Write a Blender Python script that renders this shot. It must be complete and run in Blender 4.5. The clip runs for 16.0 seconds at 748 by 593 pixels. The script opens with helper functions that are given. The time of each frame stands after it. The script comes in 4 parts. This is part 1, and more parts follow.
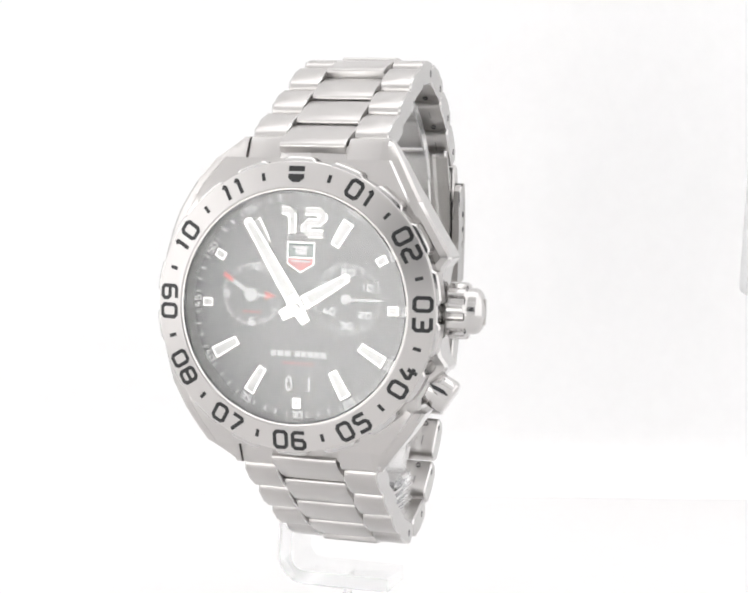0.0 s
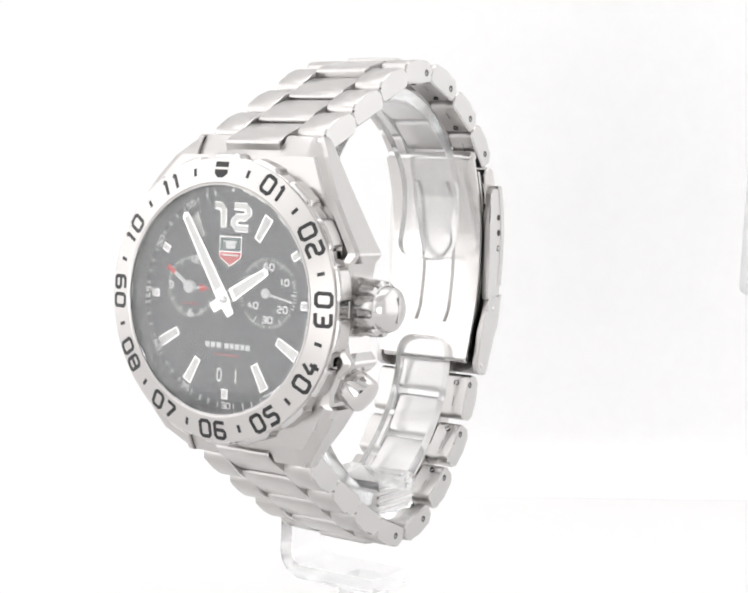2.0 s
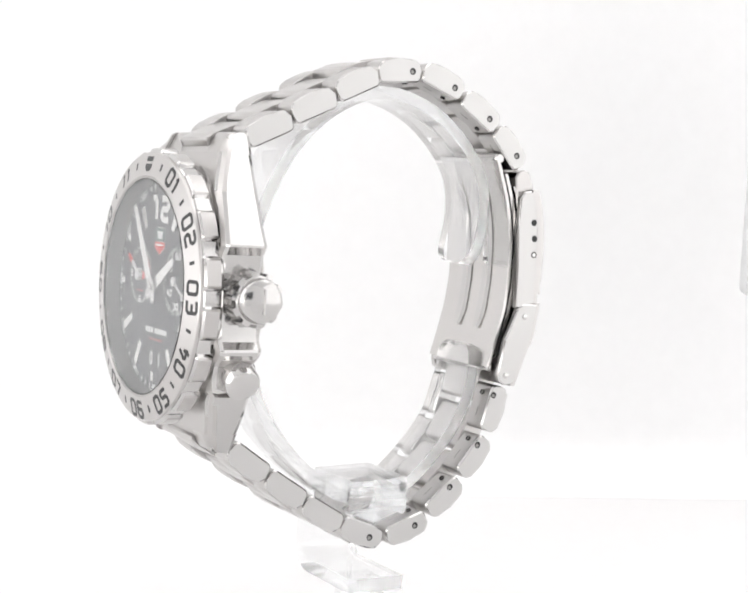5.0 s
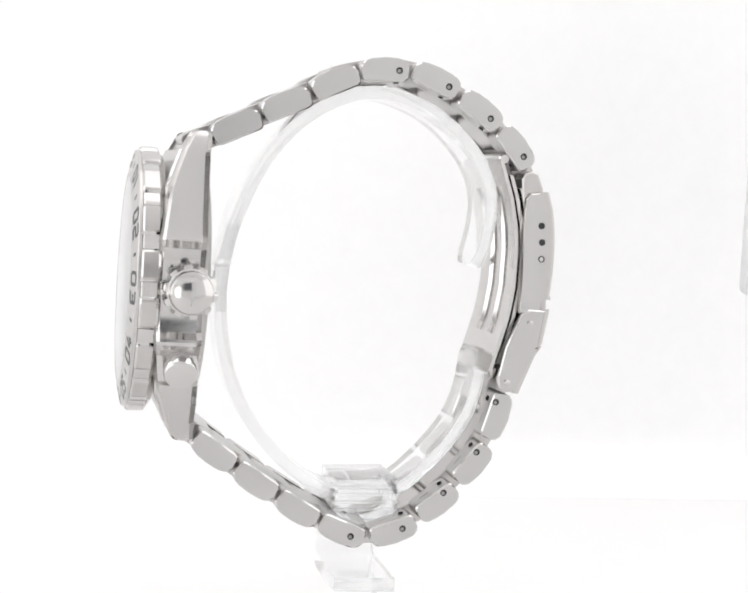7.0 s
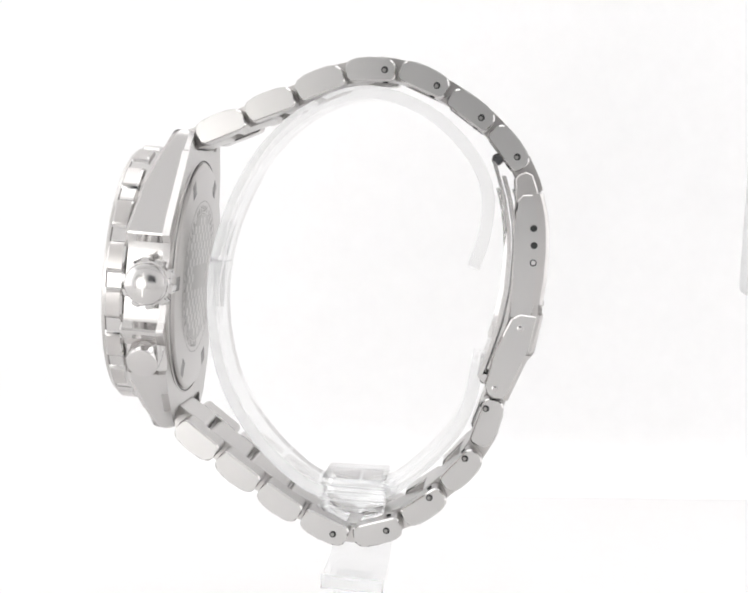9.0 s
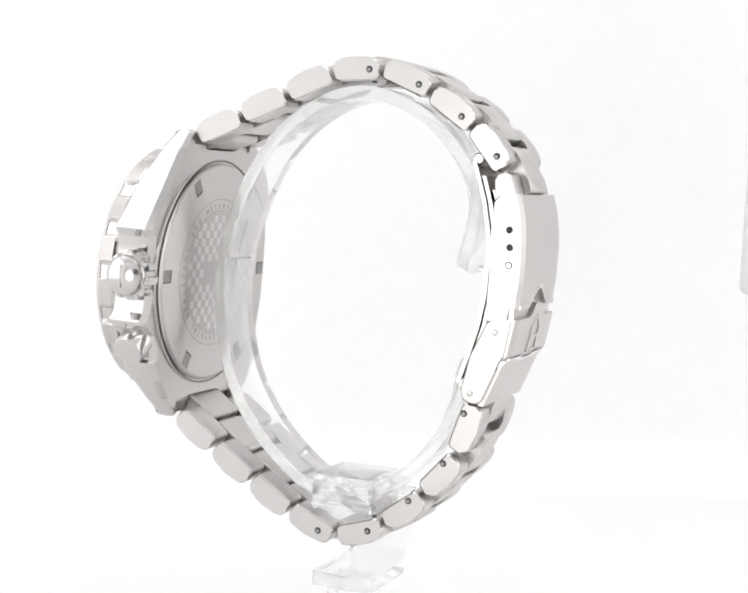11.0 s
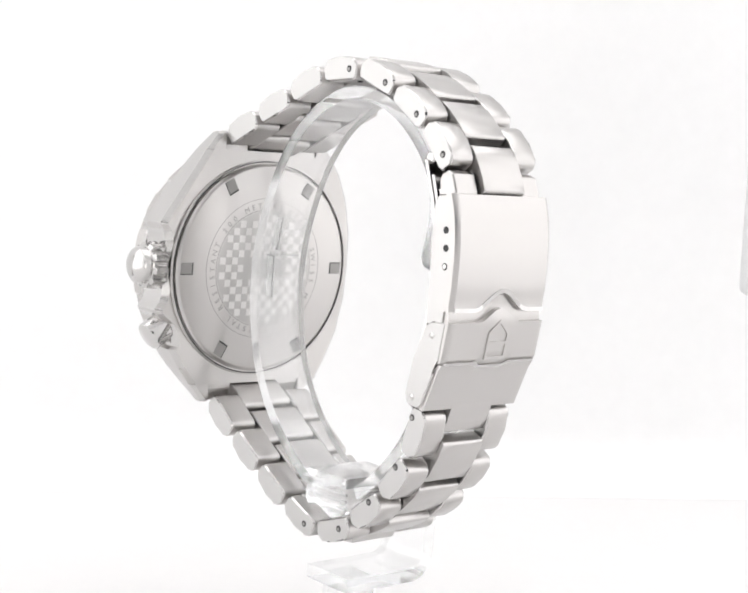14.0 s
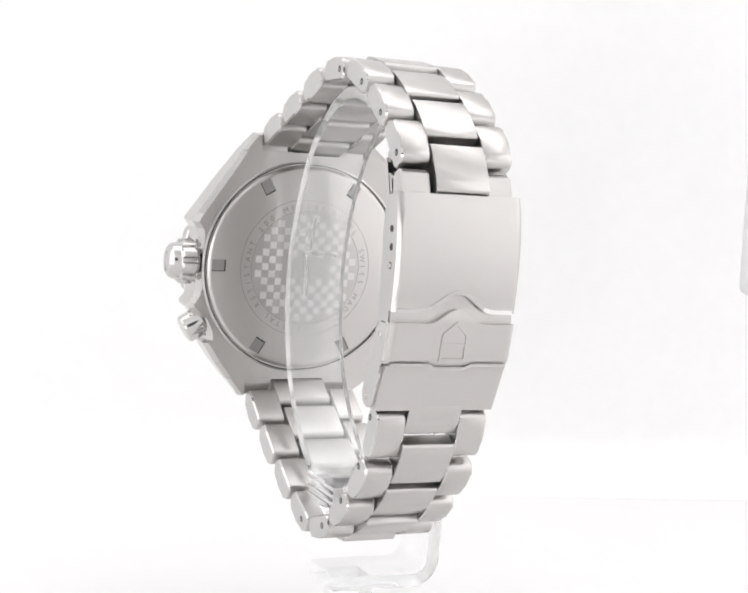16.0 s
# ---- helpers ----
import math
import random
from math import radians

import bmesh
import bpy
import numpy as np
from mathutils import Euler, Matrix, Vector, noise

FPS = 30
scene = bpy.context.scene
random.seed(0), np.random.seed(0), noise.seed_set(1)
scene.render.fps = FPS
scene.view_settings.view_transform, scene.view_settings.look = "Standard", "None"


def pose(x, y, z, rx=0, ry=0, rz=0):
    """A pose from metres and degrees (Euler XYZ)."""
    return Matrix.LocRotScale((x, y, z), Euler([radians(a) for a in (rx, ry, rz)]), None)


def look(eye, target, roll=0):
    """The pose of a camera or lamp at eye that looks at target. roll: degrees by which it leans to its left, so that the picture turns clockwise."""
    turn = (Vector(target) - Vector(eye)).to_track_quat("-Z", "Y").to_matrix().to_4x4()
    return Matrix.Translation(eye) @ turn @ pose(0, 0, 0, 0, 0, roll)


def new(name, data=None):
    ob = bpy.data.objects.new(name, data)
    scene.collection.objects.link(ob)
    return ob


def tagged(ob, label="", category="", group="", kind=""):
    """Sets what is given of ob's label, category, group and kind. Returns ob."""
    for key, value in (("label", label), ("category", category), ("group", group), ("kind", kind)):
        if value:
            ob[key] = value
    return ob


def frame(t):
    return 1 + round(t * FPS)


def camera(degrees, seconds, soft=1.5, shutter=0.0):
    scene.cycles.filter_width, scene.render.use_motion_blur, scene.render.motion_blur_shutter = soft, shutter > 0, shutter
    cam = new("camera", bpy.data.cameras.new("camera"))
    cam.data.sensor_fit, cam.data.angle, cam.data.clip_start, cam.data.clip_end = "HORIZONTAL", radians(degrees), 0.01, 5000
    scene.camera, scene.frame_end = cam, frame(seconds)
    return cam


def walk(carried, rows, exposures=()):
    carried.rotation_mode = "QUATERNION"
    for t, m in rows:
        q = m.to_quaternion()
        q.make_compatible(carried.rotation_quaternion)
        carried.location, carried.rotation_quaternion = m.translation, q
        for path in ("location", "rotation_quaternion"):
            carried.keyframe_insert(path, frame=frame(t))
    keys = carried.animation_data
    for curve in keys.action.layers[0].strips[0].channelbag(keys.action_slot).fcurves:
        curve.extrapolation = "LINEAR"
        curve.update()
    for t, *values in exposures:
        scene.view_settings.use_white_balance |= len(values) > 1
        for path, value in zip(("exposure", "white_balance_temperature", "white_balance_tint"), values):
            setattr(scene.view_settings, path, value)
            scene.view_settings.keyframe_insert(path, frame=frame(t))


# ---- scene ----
MM = 0.001
# ---- camera: on a tripod, it stands still ----
EYE = Vector((0.0, -0.240, 0.0881))
AIM = Vector((0.00171, 0.99404, -0.10901))
cam = camera(28.457, 16.0, soft=2.1)
walk(cam, [(0.0, look(EYE, EYE + AIM, 2.64)), (16.0, look(EYE, EYE + AIM, 2.64))])

# ---- light: a white box with a top panel, unseen fill lamps added at both sides, and one soft lamp beside the camera ----
world = bpy.data.worlds.new("room")
scene.world = world
world.use_nodes = True
world.node_tree.nodes["Background"].inputs[0].default_value = (0.30, 0.31, 0.33, 1)
world.node_tree.nodes["Background"].inputs[1].default_value = 0.36
scene.view_settings.exposure = 0.14


def area_lamp(name, m, sx, sy, watts, colour=(1, 1, 1)):
    data = bpy.data.lights.new(name, "AREA")
    data.shape, data.size, data.size_y, data.energy, data.color = "RECTANGLE", sx, sy, watts, colour
    ob = new(name, data)
    ob.matrix_world = m
    return ob


# unseen fill lamps as large as the side walls, added to even the light
area_lamp("side_fill", pose(-0.394, -0.06, 0.20, 0, -90, 0), 0.40, 0.50, 0.635, (1.0, 0.99, 0.993))
area_lamp("side_fill", pose(0.394, -0.06, 0.20, 0, 90, 0), 0.40, 0.50, 0.465, (1.0, 0.99, 0.993))
area_lamp("ceiling_panel", pose(0.0, 0.04, 0.412, 0, 0, 0), 0.66, 0.26, 0.58, (1.0, 0.99, 0.993))

# ---- materials ----


def material(name, colour, rough=0.5, metal=0.0, grain=0.0, scale=(400, 400, 400), bump=0.0, transmission=0.0, ior=1.5, tint=0.0, spec=0.5):
    """Principled surface; grain varies the roughness and the tint at two scales, bump gives fine relief."""
    m = bpy.data.materials.new(name)
    m.use_nodes = True
    nt = m.node_tree
    b = nt.nodes["Principled BSDF"]
    b.inputs["Base Color"].default_value = (*colour, 1)
    b.inputs["Roughness"].default_value = rough
    b.inputs["Metallic"].default_value = metal
    b.inputs["IOR"].default_value = ior
    b.inputs["Transmission Weight"].default_value = transmission
    b.inputs["Specular IOR Level"].default_value = spec
    if grain or bump or tint:
        co = nt.nodes.new("ShaderNodeTexCoord")
        mp = nt.nodes.new("ShaderNodeMapping")
        mp.inputs["Scale"].default_value = scale
        nt.links.new(co.outputs["Object"], mp.inputs["Vector"])
        fine = nt.nodes.new("ShaderNodeTexNoise")
        fine.inputs["Scale"].default_value, fine.inputs["Detail"].default_value = 6.0, 3.0
        nt.links.new(mp.outputs["Vector"], fine.inputs["Vector"])
        broad = nt.nodes.new("ShaderNodeTexNoise")
        broad.inputs["Scale"].default_value, broad.inputs["Detail"].default_value = 160.0, 2.0
        nt.links.new(co.outputs["Object"], broad.inputs["Vector"])
        mix = nt.nodes.new("ShaderNodeMath")
        mix.operation = "ADD"
        nt.links.new(fine.outputs["Fac"], mix.inputs[0])
        nt.links.new(broad.outputs["Fac"], mix.inputs[1])
        if grain:
            r = nt.nodes.new("ShaderNodeMapRange")
            r.inputs["From Min"].default_value, r.inputs["From Max"].default_value = 0.6, 1.4
            r.inputs["To Min"].default_value, r.inputs["To Max"].default_value = max(rough - grain, 0.02), rough + grain
            nt.links.new(mix.outputs[0], r.inputs["Value"])
            nt.links.new(r.outputs[0], b.inputs["Roughness"])
        if tint:
            c = nt.nodes.new("ShaderNodeMapRange")
            c.inputs["From Min"].default_value, c.inputs["From Max"].default_value = 0.6, 1.4
            c.inputs["To Min"].default_value, c.inputs["To Max"].default_value = 1 - tint, 1 + tint
            nt.links.new(mix.outputs[0], c.inputs["Value"])
            v = nt.nodes.new("ShaderNodeVectorMath")
            v.operation = "SCALE"
            v.inputs[0].default_value = colour
            nt.links.new(c.outputs[0], v.inputs["Scale"])
            nt.links.new(v.outputs[0], b.inputs["Base Color"])
        if bump:
            bp = nt.nodes.new("ShaderNodeBump")
            bp.inputs["Strength"].default_value, bp.inputs["Distance"].default_value = bump, 0.0001
            nt.links.new(fine.outputs["Fac"], bp.inputs["Height"])
            nt.links.new(bp.outputs[0], b.inputs["Normal"])
    return m




def brushed(name, colour, rough, streak, across=(0.14994, -0.98836, 0.02573)):
    """Steel with fine brush lines: they change quickly along one direction and hardly along the other two, over broad faint wear."""
    m = material(name, colour, rough, 1.0)
    nt = m.node_tree
    b = nt.nodes["Principled BSDF"]
    co = nt.nodes.new("ShaderNodeTexCoord")
    dot = nt.nodes.new("ShaderNodeVectorMath")
    dot.operation = "DOT_PRODUCT"
    dot.inputs[1].default_value = across
    nt.links.new(co.outputs["Object"], dot.inputs[0])
    push = nt.nodes.new("ShaderNodeVectorMath")
    push.operation = "SCALE"
    push.inputs[0].default_value = across
    nt.links.new(dot.outputs["Value"], push.inputs["Scale"])
    far = nt.nodes.new("ShaderNodeVectorMath")
    far.operation = "MULTIPLY_ADD"
    far.inputs[1].default_value = (70, 70, 70)
    nt.links.new(push.outputs["Vector"], far.inputs[0])
    nt.links.new(co.outputs["Object"], far.inputs[2])
    lines = nt.nodes.new("ShaderNodeTexNoise")
    lines.inputs["Scale"].default_value, lines.inputs["Detail"].default_value = 45.0, 2.0
    nt.links.new(far.outputs["Vector"], lines.inputs["Vector"])
    wear = nt.nodes.new("ShaderNodeTexNoise")
    wear.inputs["Scale"].default_value, wear.inputs["Detail"].default_value = 90.0, 1.0
    nt.links.new(co.outputs["Object"], wear.inputs["Vector"])
    both = nt.nodes.new("ShaderNodeMath")
    both.operation = "ADD"
    nt.links.new(lines.outputs["Fac"], both.inputs[0])
    nt.links.new(wear.outputs["Fac"], both.inputs[1])
    for socket, lo, hi in (("Roughness", rough - streak, rough + streak), ("tone", 1 - streak * 0.5, 1 + streak * 0.5)):
        r = nt.nodes.new("ShaderNodeMapRange")
        r.inputs["From Min"].default_value, r.inputs["From Max"].default_value = 0.6, 1.4
        r.inputs["To Min"].default_value, r.inputs["To Max"].default_value = lo, hi
        nt.links.new(both.outputs[0], r.inputs["Value"])
        if socket == "tone":
            v = nt.nodes.new("ShaderNodeVectorMath")
            v.operation = "SCALE"
            v.inputs[0].default_value = colour
            nt.links.new(r.outputs[0], v.inputs["Scale"])
            nt.links.new(v.outputs[0], b.inputs["Base Color"])
        else:
            nt.links.new(r.outputs[0], b.inputs[socket])
    return m


STEEL = brushed("brushed_steel", (0.53, 0.515, 0.505), 0.29, 0.014)
SIDE = brushed("brushed_link_flank", (0.525, 0.518, 0.51), 0.30, 0.006, (0.02934, 0.03046, 0.99911))
SATIN = brushed("satin_steel", (0.515, 0.50, 0.489), 0.29, 0.014)
POLISHED = material("polished_steel", (0.566, 0.555, 0.547), 0.06, 1.0, 0.02, (120, 120, 120))
CROWN = material("worn_polished_steel", (0.54, 0.53, 0.522), 0.17, 1.0, 0.03, (120, 120, 120))
SEMI = material("semi_polished_steel", (0.546, 0.536, 0.528), 0.12, 1.0, 0.02, (120, 120, 120))
PALE = material("pale_satin_steel", (0.60, 0.588, 0.576), 0.36, 1.0, 0.04, (200, 200, 200))
# etching, and also the darkened notch floors and pin heads that imitate shade
ENGRAVED_AND_SHADE = material("etched_steel_and_shade", (0.30, 0.292, 0.285), 0.5, 1.0, 0.06, (200, 200, 200))
ETCHED = material("etched_field", (0.46, 0.45, 0.44), 0.40, 1.0, 0.04, (200, 200, 200))
BLADE = material("polished_blade_steel", (0.60, 0.585, 0.572), 0.20, 1.0, 0.03, (150, 150, 150))
# near-black colour that paints the shade inside holes and grooves
RECESS_SHADE = material("recess_shade", (0.03, 0.03, 0.03), 0.5, 0.4, 0.1)
BLACK = material("black_enamel", (0.012, 0.012, 0.013), 0.35, 0.0, 0.08)
DIAL = material("black_dial", (0.014, 0.018, 0.025), 0.45, 0.0, 0.05)
REHAUT = material("dark_flange", (0.20, 0.205, 0.21), 0.16, 1.0, 0.04)
LUME = material("white_lume", (0.80, 0.80, 0.78), 0.5, 0.0, 0.1, (900, 900, 900), 0.05, tint=0.03)
PRINT = material("white_print", (0.72, 0.73, 0.73), 0.55, 0.0, 0.05)
APPLIED = material("applied_steel", (0.78, 0.78, 0.77), 0.22, 1.0, 0.05)
RED = material("red_paint", (0.62, 0.035, 0.03), 0.45, 0.0, 0.08)
GREEN = material("dark_green_enamel", (0.02, 0.07, 0.06), 0.4, 0.0, 0.08)
CRYSTAL = material("sapphire_crystal", (1, 1, 1), 0.0, 0.0, transmission=1.0, ior=1.68)
ACRYLIC = material("clear_acrylic", (0.965, 0.97, 0.972), 0.0, 0.0, transmission=0.95, ior=1.2)
ACRYLIC.node_tree.nodes["Principled BSDF"].inputs["Coat Weight"].default_value = 1.0
ACRYLIC.node_tree.nodes["Principled BSDF"].inputs["Coat Roughness"].default_value = 0.06
FROSTED = material("frosted_acrylic_edge", (0.95, 0.952, 0.952), 0.13, 0.0, transmission=0.86, ior=1.27)
WHITE = material("white_cloth", (0.90, 0.90, 0.90), 0.85, 0.0, 0.08, (60, 60, 60), 0.15, tint=0.012)
BOARD = material("white_board", (0.84, 0.834, 0.832), 0.6, 0.0, 0.08, (90, 90, 90), 0.05, tint=0.012)
GREY = material("grey_plastic", (0.72, 0.725, 0.725), 0.5, 0.0, 0.08, (200, 200, 200), 0.05, tint=0.05)



def glow(name, colour, strength):
    """A lamp's diffuser, hot in the middle and fainter to its rim."""
    m = bpy.data.materials.new(name)
    m.use_nodes = True
    nt = m.node_tree
    nt.nodes.clear()
    out = nt.nodes.new("ShaderNodeOutputMaterial")
    em = nt.nodes.new("ShaderNodeEmission")
    co = nt.nodes.new("ShaderNodeTexCoord")
    mp = nt.nodes.new("ShaderNodeMapping")
    gr = nt.nodes.new("ShaderNodeTexGradient")
    mu = nt.nodes.new("ShaderNodeMath")
    mp.inputs["Location"].default_value = (-1.0, -1.0, 0)
    mp.inputs["Scale"].default_value = (2.0, 2.0, 0.0)
    gr.gradient_type, mu.operation = "SPHERICAL", "MULTIPLY"
    ease = nt.nodes.new("ShaderNodeMapRange")
    ease.interpolation_type = "SMOOTHSTEP"
    ease.inputs["From Max"].default_value, ease.inputs["To Min"].default_value = 0.7, 0.17
    mu.inputs[1].default_value = strength
    em.inputs["Color"].default_value = (*colour, 1)
    nt.links.new(co.outputs["Generated"], mp.inputs["Vector"])
    nt.links.new(mp.outputs["Vector"], gr.inputs["Vector"])
    nt.links.new(gr.outputs["Fac"], ease.inputs["Value"])
    nt.links.new(ease.outputs[0], mu.inputs[0])
    nt.links.new(mu.outputs[0], em.inputs["Strength"])
    nt.links.new(em.outputs[0], out.inputs["Surface"])
    return m


DIFFUSER = glow("lamp_diffuser", (1.0, 0.985, 0.97), 3.7)

# ---- frames of reference: u to 3 o'clock, v from face to clasp, w to 12 o'clock, in mm ----
WATCH = Matrix(((0.14994, 0.98826, 0.02934, -0.03952), (-0.98836, 0.14905, 0.03046, -0.00628), (0.02573, -0.03356, 0.99911, 0.06396), (0, 0, 0, 1)))


def finish(name, bm, mat, parent=None, label="", sharp=32, m=WATCH, unit=MM, flank=None, rim=None):
    bmesh.ops.recalc_face_normals(bm, faces=bm.faces)
    me = bpy.data.meshes.new(name)
    bm.to_mesh(me)
    bm.free()
    me.materials.append(mat)
    if flank is not None:
        me.materials.append(flank)
        for p in me.polygons:
            p.material_index = int(abs(p.normal.x) > 0.6)
    if rim is not None:
        me.materials.append(rim)
        for p in me.polygons:
            if 0.4 < abs(p.normal.x) < 0.95:
                p.material_index = 2
    if m is not None:
        me.transform(m @ Matrix.Scale(unit, 4))
    for p in me.polygons:
        p.use_smooth = True
    me.set_sharp_from_angle(angle=radians(sharp))
    ob = new(name, me)
    if parent is not None:
        ob.parent = parent
    return tagged(ob, label=label)


part = finish


def join(bm, other):
    """Adds the second bmesh to the first."""
    me = bpy.data.meshes.new("joined")
    other.to_mesh(me)
    other.free()
    bm.from_mesh(me)
    bpy.data.meshes.remove(me)
    return bm


def bevel_all(bm, width, segs=2, angle=25):
    edges = [e for e in bm.edges if len(e.link_faces) == 2 and e.calc_face_angle(0) > radians(angle)]
    bmesh.ops.bevel(bm, geom=edges, offset=width, segments=segs, affect="EDGES", profile=0.6, clamp_overlap=True)
    return bm


def prism(profile, u0, u1, bev=0.2, segs=2):
    """A (v, w) outline drawn out along u, its two end rims rounded."""
    bm = bmesh.new()
    a = [bm.verts.new((u0, v, w)) for v, w in profile]
    b = [bm.verts.new((u1, v, w)) for v, w in profile]
    n = len(a)
    fa, fb = bm.faces.new(a), bm.faces.new(b[::-1])
    for i in range(n):
        bm.faces.new((a[i], b[i], b[(i + 1) % n], a[(i + 1) % n]))
    if bev:
        edges = list({e for f in (fa, fb) for e in f.edges})
        bmesh.ops.bevel(bm, geom=edges, offset=bev, segments=segs, affect="EDGES", profile=0.6, clamp_overlap=True)
    return bm


def lathe(profile, centre, axis, steps=64, radial=None):
    """(distance along the axis, radius) rings round an axis. radial(k, angle): a factor for the radius of ring k."""
    axis = Vector(axis).normalized()
    side = axis.orthogonal().normalized()
    if abs(axis.y) > 0.9:
        side = Vector((1, 0, 0))
    up2 = axis.cross(side)
    bm = bmesh.new()
    rings = []
    for k, (d, r) in enumerate(profile):
        if r < 1e-6:
            rings.append([bm.verts.new(Vector(centre) + axis * d)])
            continue
        ring = []
        for i in range(steps):
            a = 2 * math.pi * i / steps
            rr = r * (radial(k, a) if radial else 1)
            ring.append(bm.verts.new(Vector(centre) + axis * d + (side * math.cos(a) + up2 * math.sin(a)) * rr))
        rings.append(ring)
    for p, q in zip(rings, rings[1:]):
        for i in range(steps):
            j = (i + 1) % steps
            if len(p) == 1 and len(q) > 1:
                bm.faces.new((p[0], q[i], q[j]))
            elif len(q) == 1 and len(p) > 1:
                bm.faces.new((p[i], q[0], p[j]))
            elif len(p) > 1:
                bm.faces.new((p[i], q[i], q[j], p[j]))
    return bm


def sheet(us, top, bottom, nw, outer, thick):
    """A bent plate: columns at us, from top(u) down to bottom(u), its outer face at v = outer(u, w), with a thickness."""
    bm = bmesh.new()
    front, back = [], []
    for u in us:
        col_f, col_b = [], []
        for k in range(nw + 1):
            w = top(u) + (bottom(u) - top(u)) * k / nw
            col_f.append(bm.verts.new((u, outer(u, w), w)))
            col_b.append(bm.verts.new((u, outer(u, w) - thick, w)))
        front.append(col_f), back.append(col_b)
    n = len(us)
    for i in range(n - 1):
        for k in range(nw):
            bm.faces.new((front[i][k], front[i + 1][k], front[i + 1][k + 1], front[i][k + 1]))
            bm.faces.new((back[i][k], back[i][k + 1], back[i + 1][k + 1], back[i + 1][k]))
        for k in (0, nw):
            bm.faces.new((front[i][k], back[i][k], back[i + 1][k], front[i + 1][k]))
    for i in (0, n - 1):
        for k in range(nw):
            bm.faces.new((front[i][k], front[i][k + 1], back[i][k + 1], back[i][k]))
    return bevel_all(bm, min(0.22, thick * 0.3), 2, 40)


def table(rows):
    """Straight interpolation in a short table of (x, y)."""
    def f(x):
        if x <= rows[0][0]:
            return rows[0][1]
        for (x0, y0), (x1, y1) in zip(rows, rows[1:]):
            if x <= x1:
                return y0 + (y1 - y0) * (x - x0) / (x1 - x0)
        return rows[-1][1]
    return f


# ---- lettering in strokes ----
GLYPHS = {
    "0": [([(0, 0), (1, 0), (1, 1), (0, 1)], True)],
    "I": [([(0.0, 1), (0.62, 1), (0.62, 0)], False)],
    "1": [([(0.15, 0.78), (0.55, 1), (0.55, 0)], False)],
    "2": [([(0, 1), (1, 1), (1, 0.5), (0, 0.5), (0, 0), (1, 0)], False)],
    "3": [([(0, 1), (1, 1), (1, 0), (0, 0)], False), ([(0.25, 0.5), (1, 0.5)], False)],
    "4": [([(0.5, 1), (0, 0.3), (1.05, 0.3)], False), ([(0.75, 0.62), (0.75, 0)], False)],
    "5": [([(1, 1), (0, 1), (0, 0.55), (1, 0.55), (1, 0), (0, 0)], False)],
    "6": [([(1, 1), (0, 1), (0, 0), (1, 0), (1, 0.52), (0, 0.52)], False)],
    "7": [([(0, 1), (1, 1), (0.4, 0)], False)],
    "8": [([(0, 0), (1, 0), (1, 1), (0, 1)], True), ([(0, 0.5), (1, 0.5)], False)],
    "9": [([(0, 0), (1, 0), (1, 1), (0, 1), (0, 0.48), (1, 0.48)], False)],
}


def soften(points, closed, cut):
    """Cuts the corners of a stroke."""
    out, n = [], len(points)
    for i, p in enumerate(points):
        if not closed and i in (0, n - 1):
            out.append(Vector(p))
            continue
        p, a, b = Vector(p), Vector(points[i - 1]), Vector(points[(i + 1) % n])
        for q in (a, b):
            d = q - p
            out.append(p + d.normalized() * min(cut, d.length * 0.4))
    return out


def ribbon(bm, points, closed, half, place):
    """A stroke of one width along a line; place() takes its flat points onto the surface, at two heights."""
    n = len(points)
    rails = []
    for i, p in enumerate(points):
        a = points[i - 1] if (closed or i) else None
        b = points[(i + 1) % n] if (closed or i < n - 1) else None
        d0 = (p - a).normalized() if a is not None else (b - p).normalized()
        d1 = (b - p).normalized() if b is not None else d0
        t = (d0 + d1).normalized()
        k = half / max(0.5, t.dot(d0))
        nrm = Vector((-t.y, t.x)) * k
        rails.append([bm.verts.new(place(q, h)) for q in (p + nrm, p - nrm) for h in (0, 1)])
    for i in range(n if closed else n - 1):
        a, b = rails[i], rails[(i + 1) % n]
        bm.faces.new((a[1], b[1], b[3], a[3]))
        bm.faces.new((a[0], b[0], b[1], a[1]))
        bm.faces.new((a[2], a[3], b[3], b[2]))
    if not closed:
        for r in (rails[0], rails[-1]):
            bm.faces.new((r[0], r[1], r[3], r[2]))


def numeral(text, centre, up, height, width, stroke, surface, gap=0.0, lift=0.05, sign=-1):
    """Digits on a face of the watch: centre and up in (u, w); surface(u, w) gives v; sign -1: read from the front."""
    bm = bmesh.new()
    up = Vector(up).normalized()
    right = Vector((up.y, -up.x)) * -sign
    c = Vector(centre)
    gap = gap or stroke * 1.7
    widths = [width * (0.62 if ch == "1" else 1.0) for ch in text]
    total = sum(widths) + gap * (len(text) - 1)
    x = -total / 2
    for ch, wd in zip(text, widths):
        for points, closed in GLYPHS[ch]:
            sc = [(x + px * wd, (py - 0.5) * (height - stroke)) for px, py in points]
            def place(q, h):
                g = c + right * q.x + up * q.y
                return (g.x, surface(g.x, g.y) + sign * lift * h, g.y)
            ribbon(bm, soften(sc, closed, stroke * 0.62), closed, stroke / 2, place)
        x += wd + gap
    return bm


